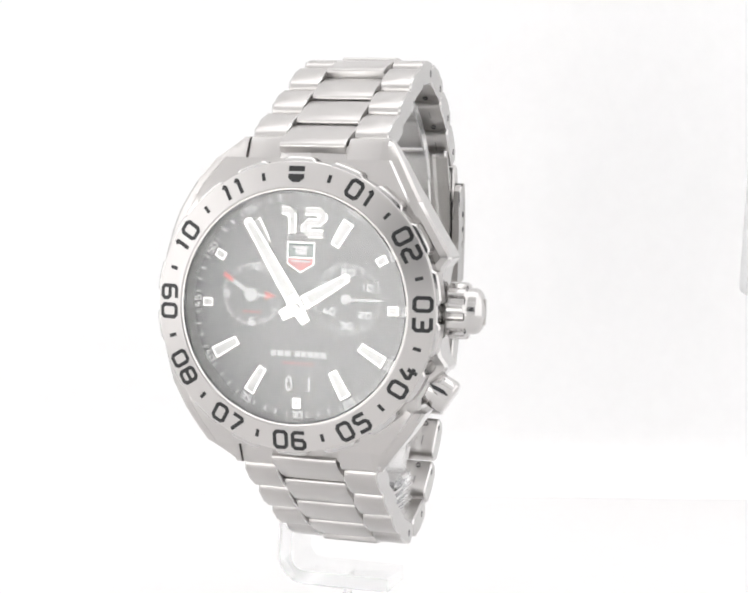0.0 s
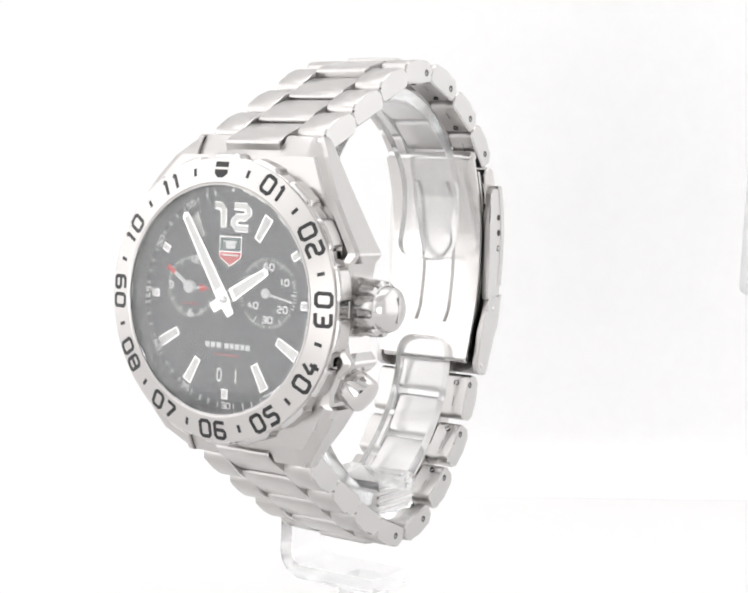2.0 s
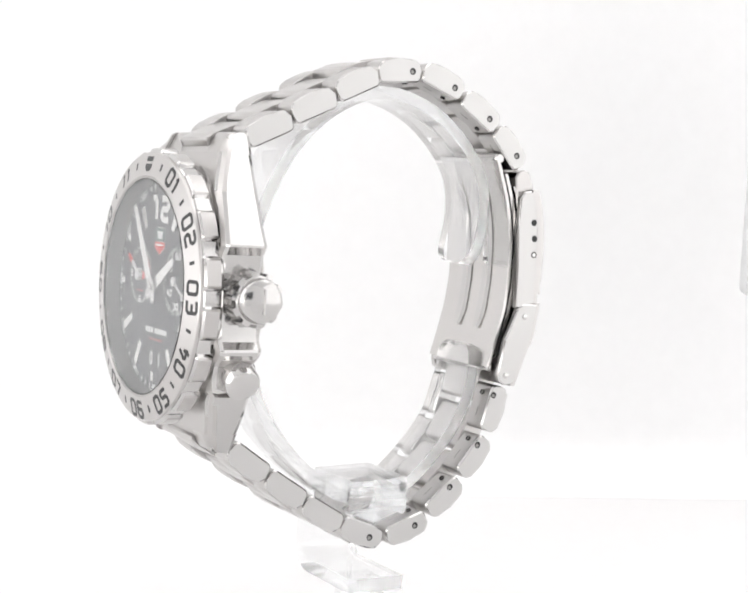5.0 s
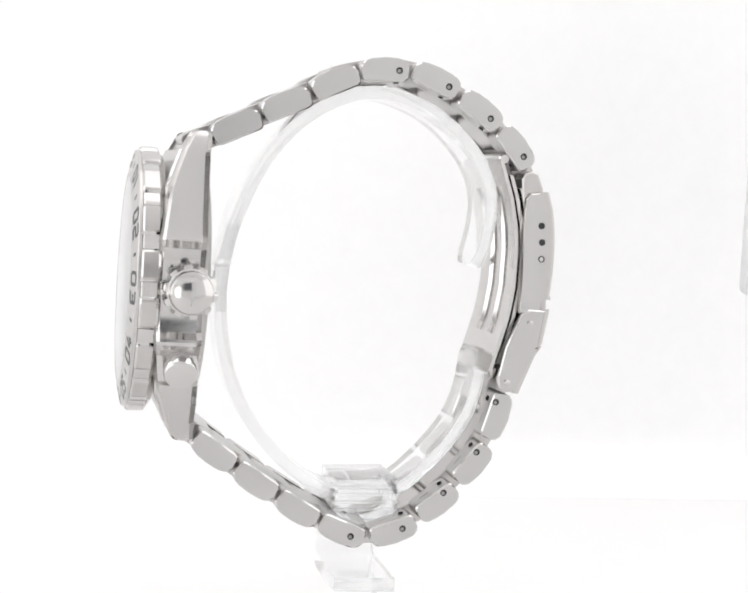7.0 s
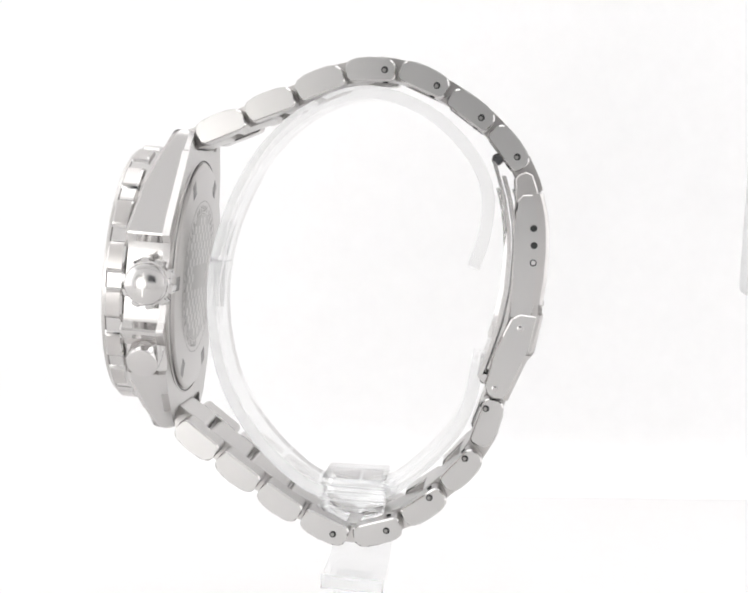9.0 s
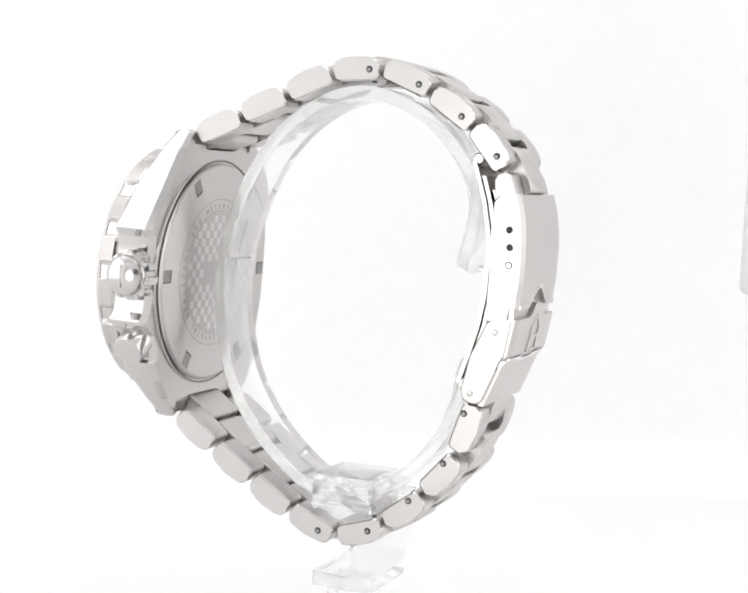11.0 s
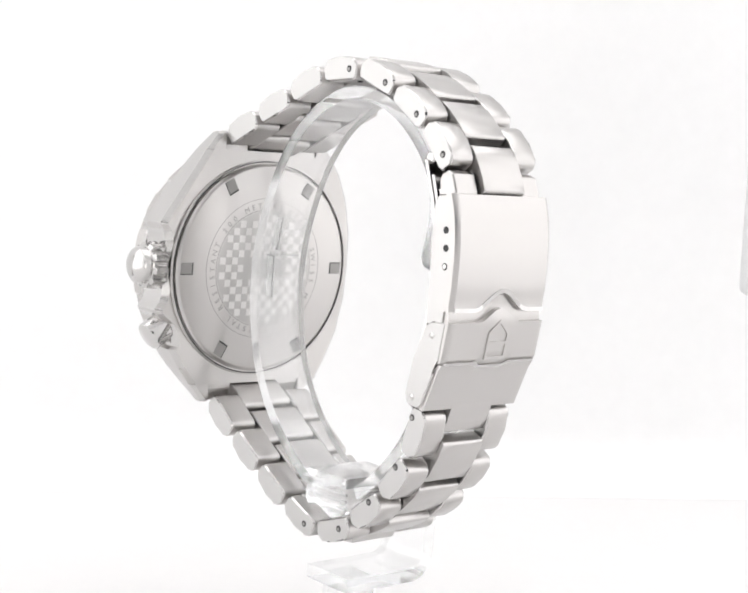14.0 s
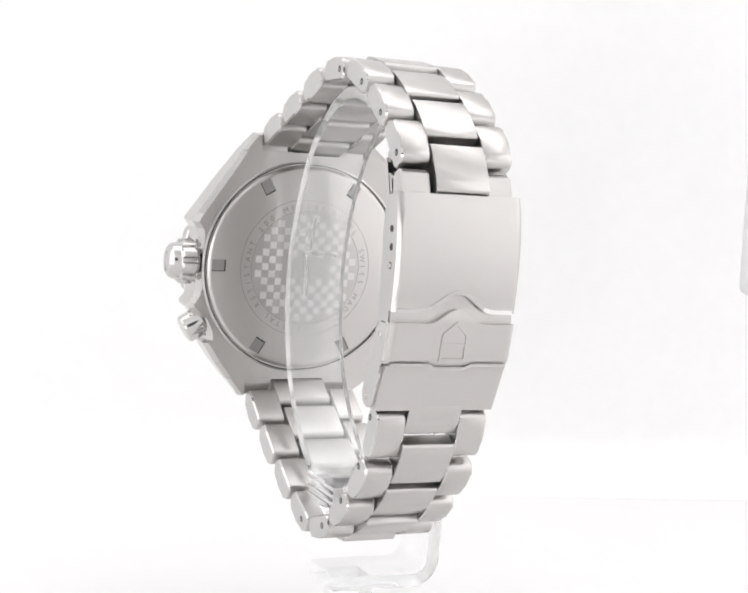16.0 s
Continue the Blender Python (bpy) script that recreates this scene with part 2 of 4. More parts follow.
def plate(points, surface, lift, depth=0.0, sign=-1):
    """A low flat block with a (u, w) outline that stands on a surface."""
    bm = bmesh.new()
    lo = [bm.verts.new((u, surface(u, w) + sign * depth, w)) for u, w in points]
    hi = [bm.verts.new((u, surface(u, w) + sign * (depth + lift), w)) for u, w in points]
    n = len(lo)
    bm.faces.new(hi)
    for i in range(n):
        bm.faces.new((lo[i], lo[(i + 1) % n], hi[(i + 1) % n], hi[i]))
    return bm


def polar(deg, r):
    """Clock angle from 12, clockwise, to (u, w)."""
    return Vector((r * math.sin(radians(deg)), r * math.cos(radians(deg))))


def bar(deg, r0, r1, w0, w1, centre=(0, 0)):
    """The outline of a radial bar at a clock angle."""
    c, d = Vector(centre), polar(deg, 1)
    s = Vector((d.y, -d.x))
    return [tuple(c + d * r0 - s * w0 / 2), tuple(c + d * r1 - s * w1 / 2), tuple(c + d * r1 + s * w1 / 2), tuple(c + d * r0 + s * w0 / 2)]


# ---- the photo box ----
def wall_box(name, x0, x1, y0, y1, z0, z1, mat, label, bev=0.0, m=None):
    bm = bmesh.new()
    bmesh.ops.create_cube(bm, size=1)
    for v in bm.verts:
        v.co = Vector(((x0 + x1) / 2 + v.co.x * (x1 - x0), (y0 + y1) / 2 + v.co.y * (y1 - y0), (z0 + z1) / 2 + v.co.z * (z1 - z0)))
    if bev:
        bevel_all(bm, bev, 4)
    ob = finish(name, bm, mat, None, "", 35, m, 1.0)
    return tagged(ob, label, name.split("_")[0], kind="structure")


def build_box():
    # floor and back are one seamless sheet of cloth, turned a little to the camera
    turn = Matrix.Translation((0, 0.1290, 0)) @ pose(0, 0, 0, 0, 0, 7.9)
    inner = [(-0.60, 0.0), (-0.06, 0.0), (-0.014, 0.0)]
    inner += [(-0.014 + 0.014 * math.sin(a * math.pi / 16), 0.014 - 0.014 * math.cos(a * math.pi / 16)) for a in range(1, 9)]
    inner += [(0.0, 0.06), (0.0, 0.45)]
    bm = prism(inner[2:] + [(0.004, 0.45), (0.004, -0.004), (-0.014, -0.004)], -0.75, 0.75, 0)
    tagged(finish("floor", prism([(-0.60, 0.0), (-0.0142, 0.0), (-0.0142, -0.004), (-0.60, -0.004)], -0.75, 0.75, 0), BOARD, None, "", 60, turn, 1.0), "pale white board on the floor of the photo box", "floor", kind="structure")
    tagged(finish("backdrop", bm, WHITE, None, "", 60, turn, 1.0), "white cloth backdrop of a photo box, curved at its foot", "backdrop", kind="structure")
    wall_box("wall_west", -0.406, -0.40, -0.32, 0.20, 0.0, 0.42, WHITE, "white side wall of the photo box")
    wall_box("wall_east", 0.40, 0.406, -0.32, 0.20, 0.0, 0.42, WHITE, "white side wall of the photo box")
    wall_box("ceiling", -0.40, 0.40, -0.30, 0.20, 0.42, 0.426, WHITE, "white ceiling of the photo box")
    # unseen front flaps, added to shape reflections, with an opening for the camera
    wall_box("wall_front", -0.07, 0.075, -0.31, -0.304, 0.0, 0.085, WHITE, "unseen white front flap, added to shape reflections in the steel")
    wall_box("wall_front", -0.40, -0.07, -0.31, -0.304, 0.0, 0.42, WHITE, "unseen white front flap, added to shape reflections in the steel")
    wall_box("wall_front", 0.075, 0.40, -0.31, -0.304, 0.0, 0.42, WHITE, "unseen white front flap, added to shape reflections in the steel")
    wall_box("wall_front", -0.07, 0.075, -0.31, -0.304, 0.20, 0.42, WHITE, "unseen white front flap, added to shape reflections in the steel")
    wall_box("wall_panel", 0.0845, 0.101, 0.094, 0.100, 0.0553, 0.36, GREY, "grey plastic side panel of the photo box", 0.0025)


def build_softbox():
    """The lamp that the crystal mirrors, beside the camera."""
    lamp = tagged(new("soft_lamp"), "white soft lamp with a glowing diffuser beside the camera", "lamp")
    lamp.matrix_world = look((-0.142, -0.268, 0.062), (-0.02, 0.0, 0.066))
    for name, mat, size, d in (("diffuser", DIFFUSER, (0.18, 0.22, 0.002), 0.0), ("housing", WHITE, (0.185, 0.225, 0.02), 0.0125)):
        bm = bmesh.new()
        bmesh.ops.create_cube(bm, size=1)
        for v in bm.verts:
            v.co = Vector((v.co.x * size[0], v.co.y * size[1], v.co.z * size[2] + d))
        part(name, bevel_all(bm, 0.0008), mat, lamp, "", 35, None)


build_box()
build_softbox()

# ---- the watch ----
watch = tagged(new("wrist_watch"), "stainless steel wrist watch with black dial and steel link bracelet", "watch")
flat0 = lambda u, w: 3.45
BEZEL = table([(16.6, -0.24), (20.02, 0.52), (20.7, 1.1)])
cone = lambda u, w: BEZEL(math.hypot(u, w))
BACK = lambda u, w: 11.4


def build_case():
    right = table([(-20.6, 13.3), (-17.5, 15.8), (-14.2, 18.0), (-13.7, 17.3), (-12.0, 17.5), (-9.7, 18.7), (-8.6, 20.2), (-7.9, 21.0), (-7.4, 21.2), (-7.0, 21.1), (-6.0, 20.3), (-4.6, 20.0),
                   (4.6, 20.0), (6.2, 20.3), (7.4, 21.2), (7.7, 21.2), (10.5, 19.4), (16.5, 15.6), (20.6, 13.15)])
    left = table([(-20.6, 15.0), (-17.0, 17.2), (-12.0, 19.6), (-6.0, 20.9), (0, 21.1), (6.0, 20.9), (12.0, 19.6), (17.0, 17.1), (20.6, 14.5)])
    vf = table([(0, 3.75), (7.5, 3.9), (15.5, 5.1), (20.6, 7.0), (23.5, 8.5)])
    vb = table([(0, 10.4), (10, 10.4), (20.6, 10.9), (23.5, 11.2)])
    stations = [-20.6, -19, -17.5, -15.5, -14.2, -13.7, -12.9, -12, -10.8, -9.7, -8.6, -7.9, -7.4, -7.0, -6.0, -4.6, -2, 0, 2, 4.6, 6.2, 7.4, 7.7, 9, 10.5, 13, 15, 17, 19, 20.6]

    def ring(bm, w, lo, hi, inner_lo, inner_hi):
        f, b = vf(abs(w)), vb(abs(w))
        pts = [(lo + 1.0, b), (lo, b - 0.9), (lo, f + 0.35), (lo + 0.45, f - 0.1), (inner_lo, f - 0.4), (inner_lo + 0.3, max(f - 0.75, 4.25)), (inner_hi - 0.3, max(f - 0.75, 4.25)), (inner_hi, f - 0.4), (hi - 0.45, f - 0.1), (hi, f + 0.35), (hi, b - 0.9), (hi - 1.0, b)]
        return [bm.verts.new((u, v, w)) for u, v in pts]

    def loft(rings, bm):
        for a, b in zip(rings, rings[1:]):
            for i in range(len(a)):
                j = (i + 1) % len(a)
                bm.faces.new((a[i], a[j], b[j], b[i]))
        bm.faces.new(rings[0]), bm.faces.new(rings[-1][::-1])

    bm = bmesh.new()
    loft([ring(bm, w, -left(w), right(w), -left(w) + 1.5, right(w) - 1.5) for w in stations], bm)
    case = part("case", bm, SATIN, watch, "satin steel case with polished flanks and crown guards", 24, flank=SEMI)
    # four lugs with the slot for the end links between them
    for sw in (1, -1):
        for su in (1, -1):
            bm = bmesh.new()
            rings = []
            for w in (20.5, 21.5, 22.6, 23.3, 23.6):
                wide = (14.5 if sw > 0 else 15.0) if su < 0 else (13.2 if sw > 0 else 13.35)
                out = table([(20.5, wide), (23.0, 11.5 if sw > 0 else 11.3), (23.6, 11.0)])(w)
                f, b = vf(w), vb(w)
                if w > 23.4:
                    f, b = f + 0.5, b - 0.4
                pts = [(9.95, b), (9.95, f - 0.6), (10.8, f - 0.5), (out - 0.4, f - 0.1), (out, f + 0.35), (out, b - 0.7), (out - 0.7, b)]
                rings.append([bm.verts.new((su * u, v, sw * w)) for u, v in pts])
            loft(rings, bm)
            part("lug", bm, SATIN, case, "", 24, flank=SEMI)


def build_bezel():
    def radial(k, a):
        # eighteen raised pads round the rim
        if k not in (2, 3, 4, 5):
            return 1.0
        x = (math.degrees(a) % 20.0) / 20.0
        rise = min(1, max(0, (0.33 - abs(x - 0.5)) / 0.05))
        return 0.974 + 0.026 * rise * rise * (3 - 2 * rise)
    prof = [(0.6, 16.4), (-0.16, 16.45), (-0.24, 16.6), (0.52, 20.02), (0.64, 20.12), (1.05, 20.12), (1.05, 16.4), (0.6, 16.4)]
    bz = part("bezel", lathe(prof, (0, 0, 0), (0, 1, 0), 180), STEEL, watch, "brushed steel rotating bezel with black numerals", 28)
    rim = [(0.95, 19.9), (0.98, 20.1), (1.08, 20.5), (1.35, 20.74), (3.5, 20.75), (3.85, 20.55), (4.0, 19.9), (4.5, 19.6), (4.5, 17.0), (0.95, 17.0), (0.95, 19.9)]
    edge = part("rim", lathe(rim, (0, 0, 0), (0, 1, 0), 360, radial), SEMI, bz, "polished bezel rim with raised brushed grip pads", 28)
    edge.data.materials.append(SATIN)
    back = (WATCH @ Matrix.Scale(MM, 4)).inverted()
    for p in edge.data.polygons:
        c = back @ p.center
        p.material_index = int(math.hypot(c.x, c.z) > 20.6 and 1.3 < c.y < 3.6)
    for h in range(1, 12):
        inward = 4 <= h <= 8
        d = polar(h * 30, 1)
        p = d * 18.42
        part("numeral", numeral("%02d" % h, p, -d if inward else d, 2.8, 1.72, 0.54, cone, 0.95, 0.03), BLACK, bz, "black enamel numeral " + "%02d" % h)
    for h in range(12):
        part("tick", plate(bar(h * 30 + 15, 17.85, 18.95, 0.5, 0.5), cone, 0.03, 0.0), BLACK, bz)
    shield = [(-1.15, 18.35), (1.15, 18.35), (1.15, 17.75), (0.45, 17.2), (-0.45, 17.2), (-1.15, 17.75)]
    part("marker", plate(shield, cone, 0.03), BLACK, bz, "black shield marker at twelve")
    part("marker", plate([(-1.15, 18.7), (1.15, 18.7), (1.15, 19.45), (-1.15, 19.45)], cone, 0.03), BLACK, bz)
    part("gasket", lathe([(0.5, 16.42), (-0.17, 16.40), (-0.15, 16.2), (0.6, 16.2), (0.5, 16.42)], (0, 0, 0), (0, 1, 0), 128), SATIN, watch, "steel ring round the crystal")
    cr = part("crystal", lathe([(1.0, 0.0), (1.0, 16.2), (-0.06, 16.2), (-0.19, 16.0), (-0.25, 0.0)], (0, 0, 0), (0, 1, 0), 128), CRYSTAL, watch, "clear flat watch crystal")
    cr.visible_shadow = False


def build_dial():
    dial = part("dial", lathe([(3.45, 0.0), (3.45, 16.3), (3.9, 16.3), (3.9, 0.0)], (0, 0, 0), (0, 1, 0), 128), DIAL, watch, "black dial with white markers and two subdials")
    part("flange", lathe([(1.05, 16.35), (3.44, 15.75), (3.44, 16.35)], (0, 0, 0), (0, 1, 0), 128), REHAUT, watch, "dark sloping ring round the dial")
    # minute track
    for m in range(1, 60):
        if m % 5 == 0:
            for off in (-1.2, 1.2):
                part("minute_mark", plate(bar(m * 6 + off * 4.6, 14.9, 15.7, 0.17, 0.17), flat0, 0.02), PRINT, dial)
        elif m % 5 in (2, 3):
            part("minute_mark", plate(bar(m * 6, 14.9, 15.7, 0.21, 0.21), flat0, 0.02), PRINT, dial)
    part("minute_mark", plate([(-0.35, 15.7), (0.35, 15.7), (0, 15.1)], flat0, 0.02), PRINT, dial)
    for m in range(5, 60, 5):
        d = polar(m * 6, 1)
        part("minute_numeral", numeral("%02d" % m, d * 15.3, -d if 20 <= m <= 40 else d, 1.05, 0.66, 0.21, flat0, 0.28, 0.02), PRINT, dial)
    # applied hour markers
    long = {1: (9.9, 13.8, 1.3, 1.75), 4: (10.4, 14.4, 1.3, 1.7), 5: (10.2, 14.3, 1.25, 1.65), 7: (10.2, 14.3, 1.25, 1.65), 8: (10.4, 14.4, 1.3, 1.7), 11: (9.8, 13.6, 1.4, 1.7)}
    short = {2: 13.6, 3: 13.6, 6: 13.6, 9: 13.6, 10: 13.6}
    for h, (r0, r1, w0, w1) in long.items():
        mk = part("hour_marker", bevel_all(plate(bar(h * 30, r0, r1, w0, w1), flat0, 0.32), 0.08, 1), APPLIED, dial, "applied steel hour marker with white inlay")
        part("inlay", plate(bar(h * 30, r0 + 0.2, r1 - 0.2, w0 - 0.42, w1 - 0.42), flat0, 0.04, 0.31), LUME, mk)
    for h, r in short.items():
        mk = part("hour_marker", bevel_all(plate(bar(h * 30, r - 0.75, r + 0.75, 1.2, 1.2), flat0, 0.32), 0.08, 1), APPLIED, dial, "applied steel square hour marker with white inlay")
        part("inlay", plate(bar(h * 30, r - 0.6, r + 0.6, 0.8, 0.8), flat0, 0.04, 0.31), LUME, mk)
    tw = part("hour_numeral", numeral("I2", (0.15, 11.7), (0, 1), 4.2, 2.6, 1.12, flat0, 0.9, 0.30), APPLIED, dial, "large applied numeral 12 with white inlay")
    part("inlay", numeral("I2", (0.15, 11.7), (0, 1), 4.0, 2.6, 0.8, lambda u, w: 3.15, 0.9, 0.03), LUME, tw)
    # emblem without lettering: shield in green and red with pale bars
    def shield(s, cy=6.9):
        return [(-2.0 * s, cy + 2.05 * s), (2.0 * s, cy + 2.05 * s), (2.0 * s, cy - 1.0 * s), (0, cy - 2.25 * s), (-2.0 * s, cy - 1.0 * s)]
    em = part("emblem", plate(shield(1.0), flat0, 0.12), APPLIED, dial, "shield emblem in green and red with pale border")
    part("field", plate([(-1.88, 8.83), (1.88, 8.83), (1.88, 6.82), (-1.88, 6.82)], flat0, 0.03, 0.12), GREEN, em)
    part("field", plate([(-1.88, 6.7), (1.88, 6.7), (1.88, 5.97), (0, 4.8), (-1.88, 5.97)], flat0, 0.03, 0.12), RED, em)
    part("bars", plate([(-1.2, 8.35), (1.2, 8.35), (1.2, 8.05), (-1.2, 8.05)], flat0, 0.02, 0.15), PRINT, em)
    part("bars", plate([(-0.8, 8.05), (0.9, 8.05), (0.9, 7.2), (-0.8, 7.2)], flat0, 0.02, 0.15), PRINT, em)
    part("bars", plate([(-1.45, 6.4), (1.45, 6.4), (1.45, 6.15), (-1.45, 6.15)], flat0, 0.02, 0.15), PRINT, em)
    # maker's line and model line as plain bars
    x = -4.05
    for wd in (0.95, 1.05, 1.05, -0.4, 0.98, 0.88, 0.98, 0.88, 0.95):
        if wd > 0:
            part("line_bar", plate([(x, -7.1), (x + wd - 0.18, -7.1), (x + wd - 0.18, -6.3), (x, -6.3)], flat0, 0.02), PRINT, dial)
        x += abs(wd) + 0.02
    part("line_bar", plate([(-2.3, -8.1), (2.3, -8.1), (2.3, -7.96), (-2.3, -7.96)], flat0, 0.02), RED, dial)
    part("line_bar", plate([(-8.5, -1.2), (-5.7, -1.2), (-5.7, -1.07), (-8.5, -1.07)], flat0, 0.02), RED, dial)
    # date windows
    for u, ch in ((-1.3, "0"), (1.7, "1")):
        part("date_window", plate([(u - 1.05, -12.6), (u + 1.05, -12.6), (u + 1.05, -9.5), (u - 1.05, -9.5)], flat0, 0.012), BLACK, dial, "sunk date window with a black disc")
        cu = bpy.data.curves.new("date_digit", "FONT")
        cu.body, cu.size, cu.align_x, cu.align_y, cu.extrude = ch, 2.95, "CENTER", "CENTER", 0.01
        cu.offset = 0.035
        tmp = bpy.data.objects.new("date_digit", cu)
        scene.collection.objects.link(tmp)
        me = bpy.data.meshes.new_from_object(tmp)
        bpy.data.objects.remove(tmp)
        bm = bmesh.new()
        bm.from_mesh(me)
        for v in bm.verts:
            x, y, z = v.co
            v.co = (u + x * 0.78, 3.40 - z, -11.05 + y)
        part("date_digit", bm, PRINT, dial, "white date digit " + ch)
    # subdials
    for k, (cu_, cw, r) in enumerate(((-7.05, 1.35, 4.45), (6.9, 1.3, 5.0))):
        part("subdial", lathe([(3.455, r - 0.1), (3.50 - 0.06, r - 0.1), (3.44, r - 0.55), (3.455, r - 0.55)], (cu_, 0, cw), (0, 1, 0), 96), BLACK, dial, "recessed subdial ring")
        count = 60 if k else 48
        for i in range(count):
            big = i % (count // 12) == 0
            if big and (i // (count // 12)) in ((0, 3, 6, 9) if not k else (0, 2, 4, 6, 8, 10)):
                continue
            part("subdial_tick", plate(bar(i * 360 / count, r - (1.0 if big else 0.5), r, 0.2 if big else 0.15, 0.2 if big else 0.15, (cu_, cw)), flat0, 0.02, 0.01), PRINT, dial)
    for text, u, w, hgt in (("12", -6.6, 5.3, 1.15), ("9", -10.9, 1.35, 1.15), ("6", -7.05, -2.5, 1.15), ("60", 6.9, 5.0, 1.1), ("10", 9.75, 3.0, 1.1), ("20", 9.5, -0.8, 1.1), ("30", 6.9, -2.4, 1.1), ("40", 4.3, -0.5, 1.1), ("50", 4.1, 3.1, 1.1)):
        part("subdial_numeral", numeral(text, (u, w), (0, 1), hgt, 0.72, 0.25, flat0, 0.3, 0.02), PRINT, dial)
    # pointers
    def pointer(name, deg, outline, v, mat, label, inlay=None, pivot=(0, 0)):
        c, d = Vector(pivot), polar(deg, 1)
        s = Vector((d.y, -d.x))
        pts = [tuple(c + d * a + s * b) for a, b in outline]
        ob = part(name, bevel_all(plate(pts, lambda u, w: v, 0.22), 0.05, 1), mat, watch, label)
        if inlay:
            part("inlay", plate([tuple(c + d * a + s * b) for a, b in inlay], lambda u, w: v - 0.22, 0.02), LUME, ob)
        return ob
    pointer("hour_pointer", 58.7, [(-2.8, -0.75), (-2.8, 0.75), (0, 0.95), (1.6, 1.0), (8.4, 0.62), (8.7, 0.0), (8.4, -0.62), (1.6, -1.0), (0, -0.95)], 2.75, APPLIED, "broad steel hour pointer with white inlay", [(1.8, -0.72), (1.8, 0.72), (8.0, 0.4), (8.0, -0.4)])
    pointer("minute_pointer", -32.6, [(-2.6, -0.65), (-2.6, 0.65), (0, 1.0), (1.6, 1.0), (14.0, 0.68), (14.3, 0), (14.0, -0.68), (1.6, -1.0), (0, -1.0)], 2.35, APPLIED, "broad steel minute pointer with white inlay", [(1.8, -0.72), (1.8, 0.72), (13.6, 0.44), (13.6, -0.44)])
    part("pivot_cap", lathe([(2.35, 0.55), (1.9, 0.55), (1.82, 0.42), (1.82, 0.0)], (0, 0, 0), (0, 1, 0), 32), POLISHED, watch)
    pointer("alarm_pointer", -56.0, [(0, -0.27), (0, 0.27), (4.9, 0.27), (4.9, -0.27)], 3.1, PRINT, "white alarm hour pointer with a red tip", None, (-7.05, 1.35))
    pointer("alarm_pointer", -56.0, [(3.3, -0.30), (3.3, 0.30), (5.0, 0.30), (5.0, -0.30)], 3.07, RED, "red pointer tip", None, (-7.05, 1.35))
    pointer("alarm_pointer", 91.0, [(0, -0.16), (0, 0.16), (2.2, 0.16), (2.2, -0.16)], 3.0, PRINT, "thin alarm minute pointer with a red arrow", None, (-7.05, 1.35))
    pointer("alarm_pointer", 91.0, [(2.1, -0.62), (2.1, 0.62), (3.7, 0.0)], 3.0, RED, "red arrow tip", None, (-7.05, 1.35))
    part("pivot_cap", lathe([(3.3, 0.95), (2.8, 0.95), (2.7, 0.85), (2.7, 0.0)], (-7.05, 0, 1.35), (0, 1, 0), 32), PRINT, watch)
    # running seconds, about its own pivot
    bm = plate([(0.0, -0.17), (0.0, 0.17), (4.7, 0.14), (4.7, -0.14)], lambda u, w: 0.0, 0.15)
    join(bm, lathe([(0.05, 0.72), (-0.25, 0.72), (-0.3, 0.6), (-0.3, 0.0)], (0, 0, 0), (0, 1, 0), 32))
    return part("seconds_pointer", bm, PRINT, watch, "thin white running seconds pointer", m=Matrix.Identity(4))


def build_crown():
    def lobes(k, a):
        x = (a * 10 / (2 * math.pi)) % 1.0
        return 1.0 if k not in (1, 2, 3) else 0.83 + 0.17 * min(1, max(0, (0.34 - abs(x - 0.5)) / 0.10))
    part("crown", lathe([(19.6, 2.6), (20.4, 3.85), (20.7, 4.05), (22.9, 3.95), (23.15, 3.45), (23.3, 3.25), (24.0, 3.2), (24.5, 3.0), (24.9, 2.5), (25.2, 1.6), (25.36, 0.7), (25.4, 0.0)], (0, 8.1, 0.15), (1, 0, 0), 120, lobes), CROWN, watch, "polished fluted screw-down crown with domed cap", 26)
    # low emblem line on the cap
    part("crown_emblem", prism([(7.95, -1.7), (8.15, -1.7), (8.15, 1.9), (7.95, 1.9)], 24.9, 25.43, 0.02, 1), SATIN, watch)
    d = Vector((math.cos(radians(-31)), 0, math.sin(radians(-31))))
    part("pusher", lathe([(18.0, 1.9), (20.9, 1.9), (20.95, 2.4), (21.15, 2.58), (24.0, 2.58), (24.4, 2.4), (24.55, 2.0), (24.6, 0.0)], (0, 7.7, 0.3), d, 48), POLISHED, watch, "round polished alarm pusher")
    seat = part("pusher_seat", lathe([(16.5, 2.75), (20.2, 2.75), (20.45, 2.65), (20.45, 2.4)], (0, 7.5, 0.3), d, 48), POLISHED, watch, "polished collar round the pusher")
    # the shade of this gap is put into the ring's colour
    part("groove", lathe([(20.4, 2.5), (20.1, 2.4), (20.1, 1.5)], (0, 7.5, 0.3), d, 48), RECESS_SHADE, seat, "near-black ring for the shaded gap under the pusher")


